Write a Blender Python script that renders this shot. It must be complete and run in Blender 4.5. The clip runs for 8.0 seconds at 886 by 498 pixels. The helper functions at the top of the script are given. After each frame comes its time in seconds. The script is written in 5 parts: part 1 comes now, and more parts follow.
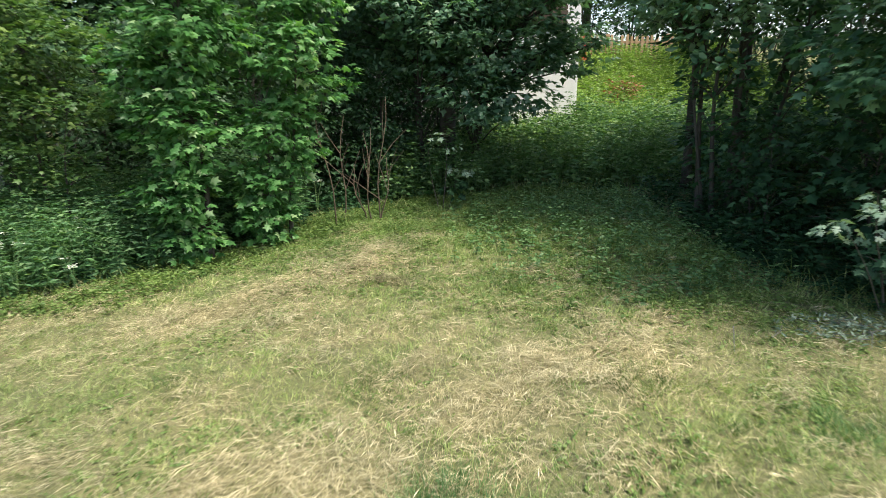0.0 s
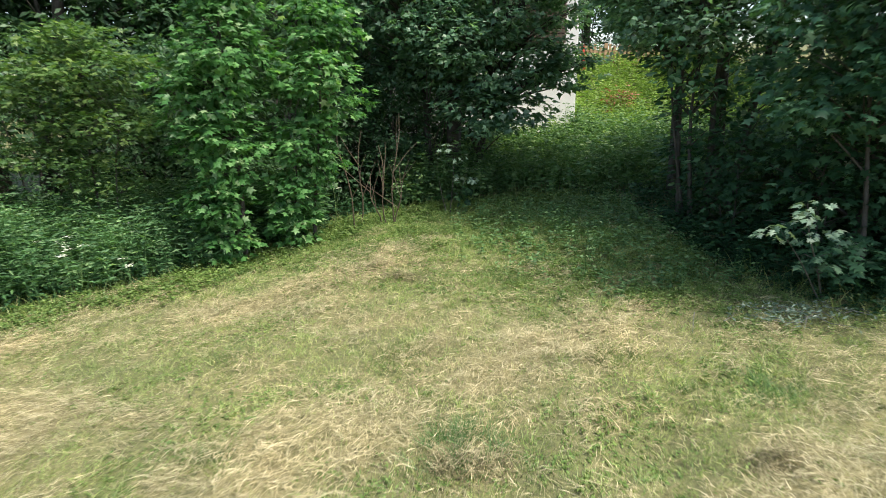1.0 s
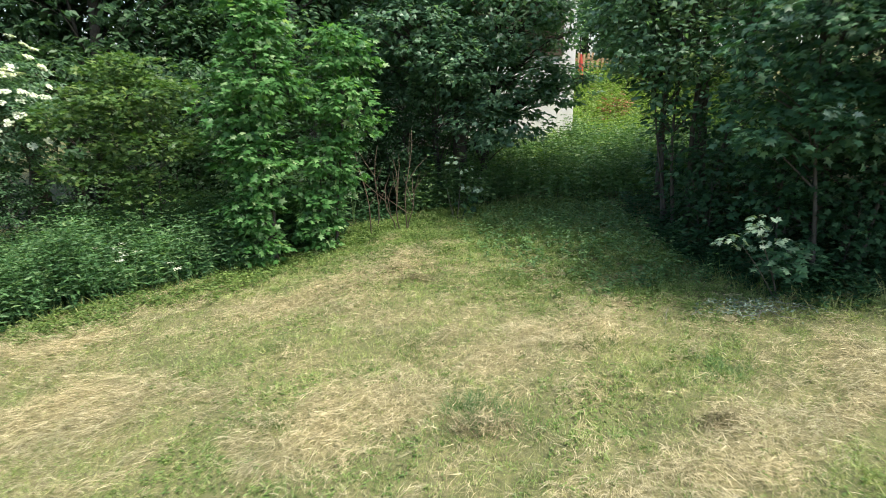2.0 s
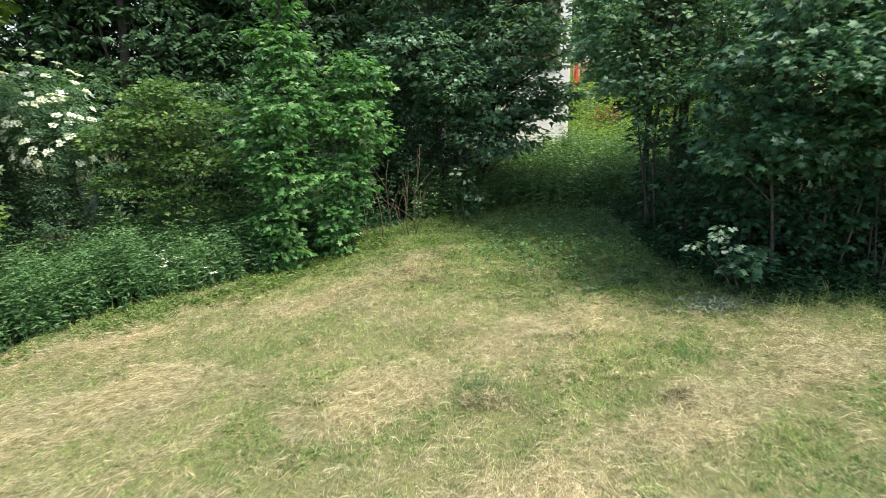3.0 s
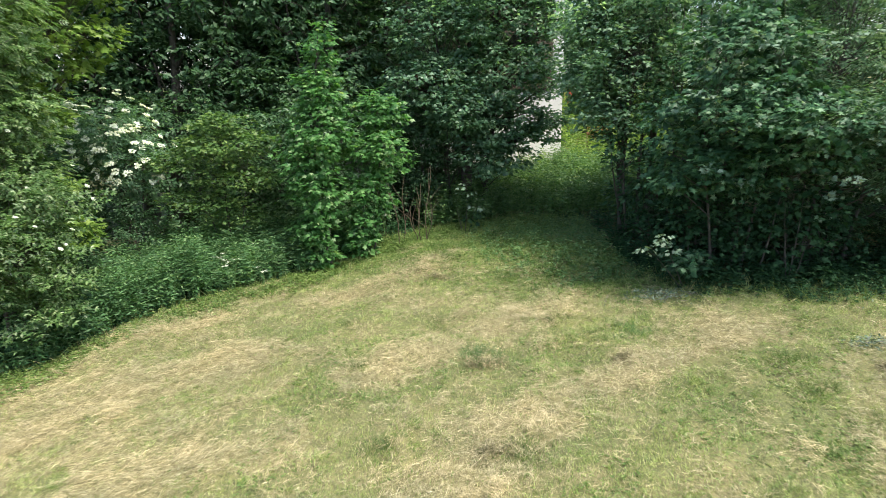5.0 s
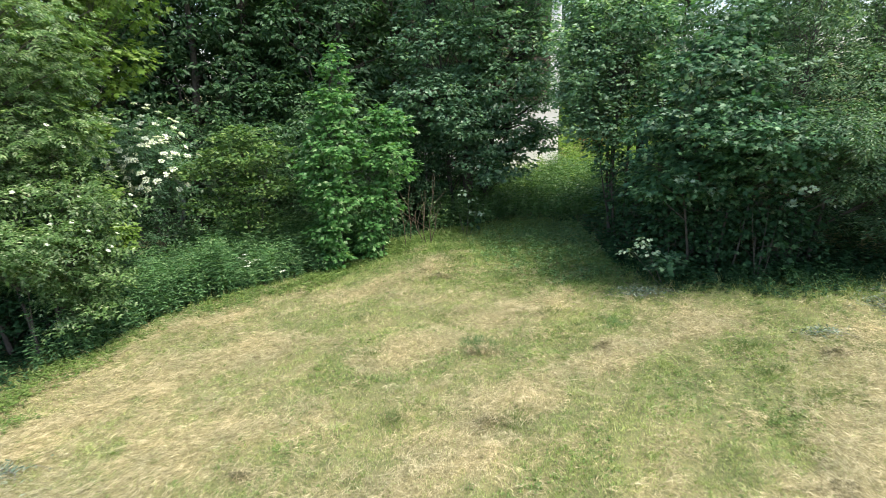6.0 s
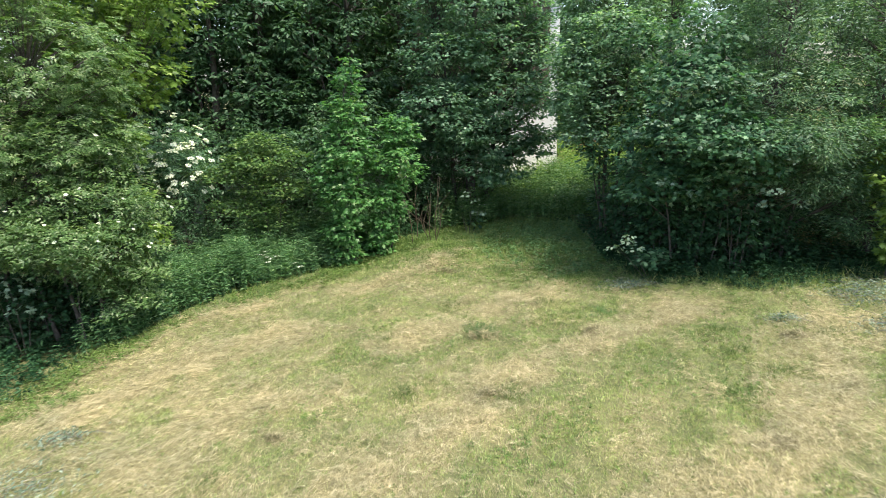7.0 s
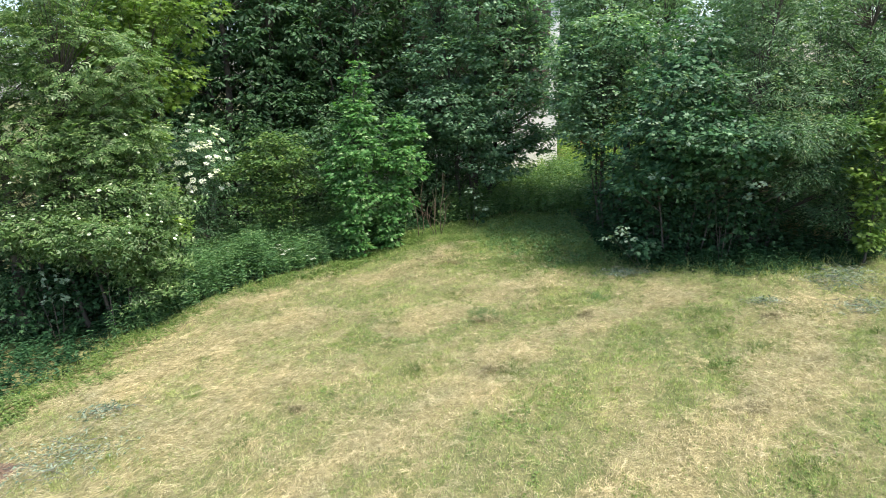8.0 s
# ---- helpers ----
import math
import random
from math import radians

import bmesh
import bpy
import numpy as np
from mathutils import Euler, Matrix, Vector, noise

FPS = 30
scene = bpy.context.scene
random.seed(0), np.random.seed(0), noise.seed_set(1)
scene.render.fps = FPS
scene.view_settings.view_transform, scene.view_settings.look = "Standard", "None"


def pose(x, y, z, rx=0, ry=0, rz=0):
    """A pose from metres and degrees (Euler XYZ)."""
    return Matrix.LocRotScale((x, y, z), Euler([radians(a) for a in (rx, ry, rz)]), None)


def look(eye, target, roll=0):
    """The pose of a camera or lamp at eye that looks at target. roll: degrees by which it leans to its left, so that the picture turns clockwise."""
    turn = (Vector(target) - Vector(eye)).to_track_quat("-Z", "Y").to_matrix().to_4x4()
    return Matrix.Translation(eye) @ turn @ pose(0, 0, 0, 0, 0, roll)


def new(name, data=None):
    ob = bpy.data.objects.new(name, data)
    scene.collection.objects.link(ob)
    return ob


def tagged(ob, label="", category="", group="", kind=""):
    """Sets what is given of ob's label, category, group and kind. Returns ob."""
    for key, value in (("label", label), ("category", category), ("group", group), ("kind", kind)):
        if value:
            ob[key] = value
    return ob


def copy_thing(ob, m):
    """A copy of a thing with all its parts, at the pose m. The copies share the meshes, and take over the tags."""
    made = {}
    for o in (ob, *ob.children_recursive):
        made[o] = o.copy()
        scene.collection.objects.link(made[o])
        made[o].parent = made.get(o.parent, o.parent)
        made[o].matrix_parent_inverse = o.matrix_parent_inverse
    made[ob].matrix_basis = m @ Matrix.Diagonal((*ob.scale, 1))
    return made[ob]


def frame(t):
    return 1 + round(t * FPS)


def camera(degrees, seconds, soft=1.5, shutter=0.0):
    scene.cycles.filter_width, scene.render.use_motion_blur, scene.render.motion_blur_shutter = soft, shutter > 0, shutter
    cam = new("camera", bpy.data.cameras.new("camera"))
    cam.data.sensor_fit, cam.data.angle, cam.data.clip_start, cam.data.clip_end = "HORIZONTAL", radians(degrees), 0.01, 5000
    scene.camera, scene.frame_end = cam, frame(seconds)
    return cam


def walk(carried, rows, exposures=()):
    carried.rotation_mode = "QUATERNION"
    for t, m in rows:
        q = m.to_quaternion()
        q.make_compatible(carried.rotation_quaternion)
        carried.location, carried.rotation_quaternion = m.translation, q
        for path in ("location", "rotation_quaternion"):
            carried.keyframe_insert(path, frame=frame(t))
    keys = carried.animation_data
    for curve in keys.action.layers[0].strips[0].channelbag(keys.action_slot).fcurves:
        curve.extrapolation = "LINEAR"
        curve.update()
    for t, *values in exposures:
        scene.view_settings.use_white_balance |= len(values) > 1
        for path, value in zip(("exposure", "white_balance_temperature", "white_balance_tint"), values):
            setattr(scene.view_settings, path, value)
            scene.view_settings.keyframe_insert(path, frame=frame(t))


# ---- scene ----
# The camera: a drone that backs away over the meadow and climbs as it goes.
cam = camera(73.7, 8.0, soft=0.75, shutter=0.8)
EYE, TILT, LEAN = 1.74, -16.0, 0.3
UNIT = 4.0
ROWS = [
    (0.0, 0.0000, 0.0000, 0.0000, -0.000, 0.000, 0.000),
    (0.5, -0.0058, -0.0966, -0.0013, 0.191, 0.052, 0.054),
    (1.0, -0.0109, -0.1938, -0.0016, 0.414, 0.108, 0.152),
    (1.5, -0.0211, -0.2976, 0.0038, 0.531, 0.036, 0.216),
    (3.0, -0.0545, -0.6222, 0.0335, 0.556, -0.116, 0.746),
    (3.5, -0.0575, -0.7371, 0.0322, 0.576, -0.106, 0.731),
    (4.0, -0.0626, -0.8525, 0.0336, 0.632, -0.070, 0.689),
    (4.5, -0.0656, -0.9620, 0.0342, 0.780, 0.054, 0.730),
    (6.0, -0.0637, -1.2963, 0.0325, 1.161, 0.381, 0.756),
    (6.5, -0.0622, -1.4112, 0.0264, 1.338, 0.433, 0.804),
    (7.0, -0.0642, -1.5264, 0.0159, 1.497, 0.416, 0.772),
    (7.5, -0.0686, -1.6235, -0.0050, 1.685, 0.312, 0.836),
    (8.0, -0.0714, -1.6842, -0.0220, 1.785, 0.400, 0.999),
]
START = pose(0, 0, EYE, TILT) @ pose(0, 0, 0, 0, LEAN)
walk(cam, [(t, START @ pose(UNIT * x, UNIT * y, UNIT * z) @ pose(0, 0, 0, 0, 0, yaw) @ pose(0, 0, 0, pitch) @ pose(0, 0, 0, 0, roll) @ pose(0, 0, 0, 90))
           for t, x, y, z, yaw, pitch, roll in ROWS],
     [(0.0, 1.3), (8.0, 1.4)])

# ---- world and sun ----
SUN_EL, SUN_AZ = 61.0, 121.0   # degrees; azimuth clockwise from +y
world = bpy.data.worlds.new("sky")
scene.world = world
world.use_nodes = True
wn = world.node_tree
sky = wn.nodes.new("ShaderNodeTexSky")
sky.sky_type = "NISHITA"
sky.sun_disc = False
sky.sun_elevation, sky.sun_rotation = radians(SUN_EL), radians(SUN_AZ)
sky.dust_density, sky.air_density = 2.5, 1.0
wn.nodes["Background"].inputs["Strength"].default_value = 0.15
wn.links.new(sky.outputs["Color"], wn.nodes["Background"].inputs["Color"])
sun = new("sun", bpy.data.lights.new("sun", "SUN"))
sun.data.energy, sun.data.angle, sun.data.color = 3.0, radians(16), (1.0, 0.95, 0.84)
sun_dir = Vector((math.sin(radians(SUN_AZ)) * math.cos(radians(SUN_EL)), math.cos(radians(SUN_AZ)) * math.cos(radians(SUN_EL)), math.sin(radians(SUN_EL))))
sun.matrix_world = look(sun_dir * 50, (0, 0, 0))

# ---- helpers for building ----
rng = np.random.default_rng(7)


def tri_mesh(name, V, F, material, smooth=False):
    """A mesh out of arrays of vertices and triangles."""
    me = bpy.data.meshes.new(name)
    V, F = np.asarray(V, np.float32), np.asarray(F, np.int32)
    me.vertices.add(len(V))
    me.vertices.foreach_set("co", V.ravel())
    me.loops.add(F.size)
    me.loops.foreach_set("vertex_index", F.ravel())
    me.polygons.add(len(F))
    me.polygons.foreach_set("loop_start", np.arange(0, F.size, F.shape[1], dtype=np.int32))
    me.update(calc_edges=True)
    me.materials.append(material)
    if smooth:
        me.polygons.foreach_set("use_smooth", np.ones(len(F), bool))
    return me


def holder(name, x, y, z, label, category, group="", turn=0.0):
    ob = new(name)
    ob.empty_display_size = 0.2
    ob.matrix_basis = pose(x, y, z, 0, 0, turn)
    return tagged(ob, label, category, group)


def part(name, data, parent, label="", kind=""):
    ob = new(name, data)
    ob.parent = parent
    return tagged(ob, label, kind=kind)


def boxes(name, items, material, bevel=0.0):
    """One mesh out of boxes (x0, y0, z0, x1, y1, z1), with bevelled edges."""
    bm = bmesh.new()
    for x0, y0, z0, x1, y1, z1 in items:
        made = bmesh.ops.create_cube(bm, size=1)["verts"]
        bmesh.ops.scale(bm, vec=(x1 - x0, y1 - y0, z1 - z0), verts=made)
        bmesh.ops.translate(bm, vec=((x0 + x1) / 2, (y0 + y1) / 2, (z0 + z1) / 2), verts=made)
    if bevel:
        bmesh.ops.bevel(bm, geom=list(bm.edges), offset=bevel, segments=2, affect="EDGES")
    me = bpy.data.meshes.new(name)
    bm.to_mesh(me)
    bm.free()
    me.materials.append(material)
    return me


def unit(a):
    return a / np.maximum(np.linalg.norm(a, axis=-1, keepdims=True), 1e-9)


def lay(template, pos, along, up, size):
    """Copies of a leaf template (verts, triangles) with its x along, its z up."""
    T, F = template
    x = unit(along)
    z = unit(up - (up * x).sum(1, keepdims=True) * x)
    y = np.cross(z, x)
    V = pos[:, None, :] + size[:, None, None] * (T[None, :, 0, None] * x[:, None] + T[None, :, 1, None] * y[:, None] + T[None, :, 2, None] * z[:, None])
    tri = F[None] + (np.arange(len(pos)) * len(T))[:, None, None]
    return V.reshape(-1, 3), tri.reshape(-1, 3)


def join(chunks):
    vs, fs, n = [], [], 0
    for V, F in chunks:
        vs.append(V)
        fs.append(F + n)
        n += len(V)
    return np.concatenate(vs), np.concatenate(fs)


def tube(points, radii, sides=6):
    """A tapered tube along points, as triangles."""
    P = np.asarray(points, float)
    d = unit(np.gradient(P, axis=0))
    ref = np.where(np.abs(d[:, 2:3]) > 0.9, np.array([[1.0, 0, 0]]), np.array([[0, 0, 1.0]]))
    u = unit(np.cross(d, ref))
    v = np.cross(d, u)
    a = np.linspace(0, 2 * np.pi, sides, endpoint=False)
    V = P[:, None] + np.asarray(radii)[:, None, None] * (np.cos(a)[None, :, None] * u[:, None] + np.sin(a)[None, :, None] * v[:, None])
    F = []
    for i in range(len(P) - 1):
        for j in range(sides):
            p, q = i * sides + j, i * sides + (j + 1) % sides
            F += [(p, q, q + sides), (p, q + sides, p + sides)]
    return V.reshape(-1, 3), np.array(F)


def value_noise(x, y, scale, seed):
    """Smooth noise from 0 to 1 over the plan."""
    r = np.random.default_rng(seed).random((64, 64))
    x, y = np.asarray(x) / scale + 31.7, np.asarray(y) / scale + 17.3
    i, j = np.floor(x).astype(int), np.floor(y).astype(int)
    u, v = x - i, y - j
    u, v = u * u * (3 - 2 * u), v * v * (3 - 2 * v)
    g = lambda a, b: r[a % 64, b % 64]
    return (g(i, j) * (1 - u) + g(i + 1, j) * u) * (1 - v) + (g(i, j + 1) * (1 - u) + g(i + 1, j + 1) * u) * v


def ground_z(x, y):
    """Height of the ground: a cross slope, and a bank that rises to the house."""
    x, y = np.asarray(x, float), np.asarray(y, float)
    xs, ys = 14 * np.tanh(x / 14), 14 * np.tanh(y / 14)
    bank = np.interp(y, (8.0, 12.5, 14.0, 19.0, 30.0), (0.0, 0.04, 0.3, 1.75, 2.6))
    bumps = 0.10 * (value_noise(x, y, 1.6, 3) - 0.5) + 0.06 * (value_noise(x, y, 0.5, 4) - 0.5) + 0.05 * (value_noise(x, y, 0.21, 5) - 0.5) + 0.03 * (value_noise(x, y, 0.1, 6) - 0.5)
    return 0.0785 * xs + 0.0172 * ys + bank + bumps * np.exp(-((x / 30) ** 2 + (y / 30) ** 2))


def gz(x, y):
    return float(ground_z(x, y))


# ---- materials ----
def nodes_of(name):
    m = bpy.data.materials.new(name)
    m.use_nodes = True
    return m, m.node_tree, m.node_tree.nodes["Principled BSDF"]


def ramp(nt, src, stops):
    r = nt.nodes.new("ShaderNodeValToRGB")
    e = r.color_ramp.elements
    while len(e) < len(stops):
        e.new(0.5)
    for k, (p, c) in zip(e, stops):
        k.position, k.color = p, (*c, 1)
    nt.links.new(src, r.inputs["Fac"])
    return r.outputs["Color"]


def noise_node(nt, scale, detail=4.0, rough=0.6):
    n = nt.nodes.new("ShaderNodeTexNoise")
    c = nt.nodes.new("ShaderNodeTexCoord")
    n.inputs["Scale"].default_value, n.inputs["Detail"].default_value, n.inputs["Roughness"].default_value = scale, detail, rough
    nt.links.new(c.outputs["Object"], n.inputs["Vector"])
    return n.outputs["Fac"]


def mixed(nt, fac, a, b, kind="MIX"):
    m = nt.nodes.new("ShaderNodeMixRGB")
    m.blend_type = kind
    for i, s in enumerate((fac, a, b)):
        if isinstance(s, (int, float)):
            m.inputs[i].default_value = s
        elif isinstance(s, tuple):
            m.inputs[i].default_value = (*s, 1)
        else:
            nt.links.new(s, m.inputs[i])
    return m.outputs["Color"]


def leaf_material(name, stops, rough=0.42, through_light=0.35, patch=2.0, shine=0.5, spray=0.0, fleck=0.0):
    """Leaf: colour by leaf and by branch, glossy skin, light passing through."""
    m, nt, b = nodes_of(name)
    geo = nt.nodes.new("ShaderNodeNewGeometry")
    own = ramp(nt, geo.outputs["Random Per Island"], stops)
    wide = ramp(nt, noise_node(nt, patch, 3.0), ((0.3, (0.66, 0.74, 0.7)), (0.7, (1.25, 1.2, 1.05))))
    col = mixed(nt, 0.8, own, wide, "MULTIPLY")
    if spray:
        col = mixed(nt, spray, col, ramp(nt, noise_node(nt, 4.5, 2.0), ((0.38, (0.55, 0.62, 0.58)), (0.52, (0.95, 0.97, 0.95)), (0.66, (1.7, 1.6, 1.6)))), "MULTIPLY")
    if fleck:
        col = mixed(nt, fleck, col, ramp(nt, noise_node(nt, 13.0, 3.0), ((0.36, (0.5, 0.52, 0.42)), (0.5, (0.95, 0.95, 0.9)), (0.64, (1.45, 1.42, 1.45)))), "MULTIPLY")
    nt.links.new(col, b.inputs["Base Color"])
    b.inputs["Roughness"].default_value = rough
    b.inputs["Specular IOR Level"].default_value = shine
    tr = nt.nodes.new("ShaderNodeBsdfTranslucent")
    nt.links.new(mixed(nt, 1.0, col, (1.35, 1.5, 0.7), "MULTIPLY"), tr.inputs["Color"])
    mx = nt.nodes.new("ShaderNodeMixShader")
    mx.inputs[0].default_value = through_light
    nt.links.new(b.outputs[0], mx.inputs[1])
    nt.links.new(tr.outputs[0], mx.inputs[2])
    nt.links.new(mx.outputs[0], nt.nodes["Material Output"].inputs["Surface"])
    return m


def plain_material(name, stops, scale, rough=0.85, bump=0.3, fine=40.0, depth=0.01):
    """Mineral or wooden surface: two scales of stain, and relief."""
    m, nt, b = nodes_of(name)
    col = ramp(nt, noise_node(nt, scale, 6.0, 0.65), stops)
    col = mixed(nt, 0.5, col, ramp(nt, noise_node(nt, fine, 4.0), ((0.3, (0.6, 0.6, 0.6)), (0.7, (1.2, 1.2, 1.2)))), "MULTIPLY")
    nt.links.new(col, b.inputs["Base Color"])
    b.inputs["Roughness"].default_value = rough
    bp = nt.nodes.new("ShaderNodeBump")
    bp.inputs["Strength"].default_value, bp.inputs["Distance"].default_value = bump, depth
    nt.links.new(noise_node(nt, fine, 5.0), bp.inputs["Height"])
    nt.links.new(bp.outputs[0], b.inputs["Normal"])
    return m


M_MAPLE = leaf_material("maple_leaf", ((0.0, (0.046, 0.13, 0.04)), (0.55, (0.08, 0.2, 0.062)), (0.9, (0.152, 0.295, 0.112)), (1.0, (0.31, 0.415, 0.23))), 0.42, 0.42, 1.6, 0.35)
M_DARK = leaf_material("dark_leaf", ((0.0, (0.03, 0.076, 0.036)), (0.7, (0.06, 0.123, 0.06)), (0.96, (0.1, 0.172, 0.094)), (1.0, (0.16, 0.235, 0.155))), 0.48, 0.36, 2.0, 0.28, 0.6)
# Shade at the foot of the trees is put into this dark leaf colour.
M_SHADE = leaf_material("shade_toned_leaf", ((0.0, (0.016, 0.047, 0.022)), (0.7, (0.032, 0.082, 0.036)), (0.96, (0.06, 0.125, 0.06)), (1.0, (0.1, 0.17, 0.1))), 0.55, 0.28, 2.0, 0.14, 0.7)
# Lighter twin of M_SHADE: the light on upper crowns is in the colour.
M_THICK = leaf_material("light_toned_leaf", ((0.0, (0.03, 0.085, 0.045)), (0.6, (0.06, 0.14, 0.07)), (0.9, (0.11, 0.205, 0.108)), (1.0, (0.2, 0.29, 0.195))), 0.48, 0.34, 2.0, 0.3, 0.85)
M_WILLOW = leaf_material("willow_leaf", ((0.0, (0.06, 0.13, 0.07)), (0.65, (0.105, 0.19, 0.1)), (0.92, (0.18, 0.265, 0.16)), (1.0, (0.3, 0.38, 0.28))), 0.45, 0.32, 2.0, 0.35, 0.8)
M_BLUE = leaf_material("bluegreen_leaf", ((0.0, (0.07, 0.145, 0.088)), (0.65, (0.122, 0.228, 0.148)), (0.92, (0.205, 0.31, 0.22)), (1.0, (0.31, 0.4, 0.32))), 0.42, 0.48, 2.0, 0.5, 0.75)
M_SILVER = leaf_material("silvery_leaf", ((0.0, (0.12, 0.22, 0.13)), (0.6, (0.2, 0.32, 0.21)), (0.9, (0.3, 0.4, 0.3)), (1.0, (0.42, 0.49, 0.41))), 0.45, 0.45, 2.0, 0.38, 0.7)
M_LAWN = leaf_material("lawn_leaf", ((0.0, (0.075, 0.135, 0.035)), (0.7, (0.13, 0.2, 0.055)), (1.0, (0.22, 0.29, 0.1))), 0.5, 0.3, 2.0, 0.3)
M_GREY = leaf_material("greygreen_leaf", ((0.0, (0.064, 0.128, 0.044)), (0.65, (0.112, 0.19, 0.07)), (0.9, (0.205, 0.28, 0.14)), (1.0, (0.37, 0.43, 0.28))), 0.42, 0.38, 2.0, 0.4, 0.5)
M_LIME = leaf_material("lime_leaf", ((0.0, (0.085, 0.16, 0.03)), (0.7, (0.145, 0.23, 0.05)), (1.0, (0.25, 0.33, 0.1))), 0.45, 0.4, 2.0, 0.3)
# Sunlight on the upper bank is put into this brighter weed colour.
M_BANK = leaf_material("sun_toned_weed_leaf", ((0.0, (0.105, 0.185, 0.04)), (0.7, (0.185, 0.285, 0.068)), (1.0, (0.31, 0.39, 0.14))), 0.45, 0.42, 2.0, 0.3)
M_SPRAY = leaf_material("shrub_leaf", ((0.0, (0.05, 0.11, 0.035)), (0.7, (0.09, 0.165, 0.05)), (1.0, (0.18, 0.25, 0.085))), 0.45, 0.35, 2.0, 0.35)
M_COPPER = leaf_material("copper_leaf", ((0.0, (0.16, 0.06, 0.03)), (1.0, (0.34, 0.15, 0.08))), 0.5, 0.3)
# Sky shine on upward-facing leaves is put into this pale colour.
M_PALE = leaf_material("pale_leaf", ((0.0, (0.11, 0.185, 0.13)), (0.6, (0.18, 0.26, 0.19)), (1.0, (0.29, 0.36, 0.29))), 0.55, 0.25, 2.0, 0.3)
M_HERB = leaf_material("herb_leaf", ((0.0, (0.068, 0.145, 0.052)), (0.7, (0.115, 0.215, 0.08)), (1.0, (0.22, 0.32, 0.14))), 0.45, 0.32, 2.0, 0.35)
M_NETTLE = leaf_material("nettle_leaf", ((0.0, (0.055, 0.13, 0.055)), (0.7, (0.1, 0.2, 0.085)), (1.0, (0.2, 0.3, 0.15))), 0.5, 0.35, 2.0, 0.28, 0.5)
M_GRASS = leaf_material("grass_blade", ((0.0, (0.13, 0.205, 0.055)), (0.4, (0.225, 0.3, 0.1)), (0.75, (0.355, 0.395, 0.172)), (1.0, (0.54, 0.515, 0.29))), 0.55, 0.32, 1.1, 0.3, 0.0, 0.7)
M_SWARD = leaf_material("coarse_grass", ((0.0, (0.1, 0.16, 0.045)), (0.5, (0.18, 0.245, 0.075)), (1.0, (0.33, 0.37, 0.15))), 0.5, 0.32, 1.1, 0.35, 0.3)
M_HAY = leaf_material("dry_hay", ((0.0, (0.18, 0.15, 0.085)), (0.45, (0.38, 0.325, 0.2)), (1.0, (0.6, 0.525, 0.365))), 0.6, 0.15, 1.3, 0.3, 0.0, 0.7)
M_TUFT = leaf_material("tuft_grass", ((0.0, (0.075, 0.125, 0.038)), (0.6, (0.14, 0.2, 0.068)), (1.0, (0.26, 0.3, 0.12))), 0.5, 0.3, 2.0, 0.3, 0.5)
M_THATCH = leaf_material("dead_thatch", ((0.0, (0.075, 0.066, 0.036)), (1.0, (0.2, 0.172, 0.098))), 0.7, 0.1, 3.0, 0.2)
M_FLOWER = leaf_material("white_flower", ((0.0, (0.62, 0.65, 0.57)), (1.0, (0.8, 0.81, 0.77))), 0.7, 0.3)
M_BARK = plain_material("bark", ((0.3, (0.035, 0.03, 0.024)), (0.7, (0.1, 0.088, 0.07))), 6.0, 0.9, 0.6, 60.0)
M_TWIG = plain_material("pale_twig", ((0.3, (0.06, 0.042, 0.028)), (0.7, (0.14, 0.105, 0.065))), 9.0, 0.85, 0.4, 80.0, 0.004)
M_WILT = leaf_material("wilted_leaf", ((0.0, (0.09, 0.14, 0.1)), (0.6, (0.155, 0.21, 0.155)), (1.0, (0.29, 0.345, 0.285))), 0.6, 0.15, 3.0, 0.3)
M_CUT = plain_material("cut_branches", ((0.3, (0.09, 0.09, 0.078)), (0.7, (0.2, 0.195, 0.175))), 5.0, 0.8, 0.4, 80.0, 0.004)
M_WALL = plain_material("white_render", ((0.3, (0.72, 0.71, 0.68)), (0.7, (0.82, 0.81, 0.79))), 1.2, 0.85, 0.25, 90.0, 0.004)
M_BOARD = plain_material("brown_board", ((0.3, (0.1, 0.075, 0.055)), (0.7, (0.19, 0.145, 0.105))), 3.0, 0.75, 0.4, 70.0, 0.004)
M_FENCE = plain_material("fence_wood", ((0.3, (0.3, 0.19, 0.1)), (0.7, (0.46, 0.31, 0.18))), 4.0, 0.75, 0.4, 70.0, 0.004)
M_RED = plain_material("red_paint", ((0.3, (0.36, 0.04, 0.025)), (0.7, (0.5, 0.07, 0.04))), 3.0, 0.5, 0.2, 60.0, 0.003)
M_TILE = plain_material("roof_tile", ((0.3, (0.2, 0.09, 0.06)), (0.7, (0.32, 0.15, 0.1))), 2.0, 0.8, 0.4, 30.0)
M_SOIL = plain_material("bare_earth", ((0.3, (0.055, 0.036, 0.025)), (0.7, (0.13, 0.085, 0.058))), 12.0, 0.95, 0.8, 50.0)
M_METAL = plain_material("zinc", ((0.3, (0.4, 0.41, 0.42)), (0.7, (0.5, 0.51, 0.52))), 3.0, 0.45, 0.1, 60.0, 0.002)


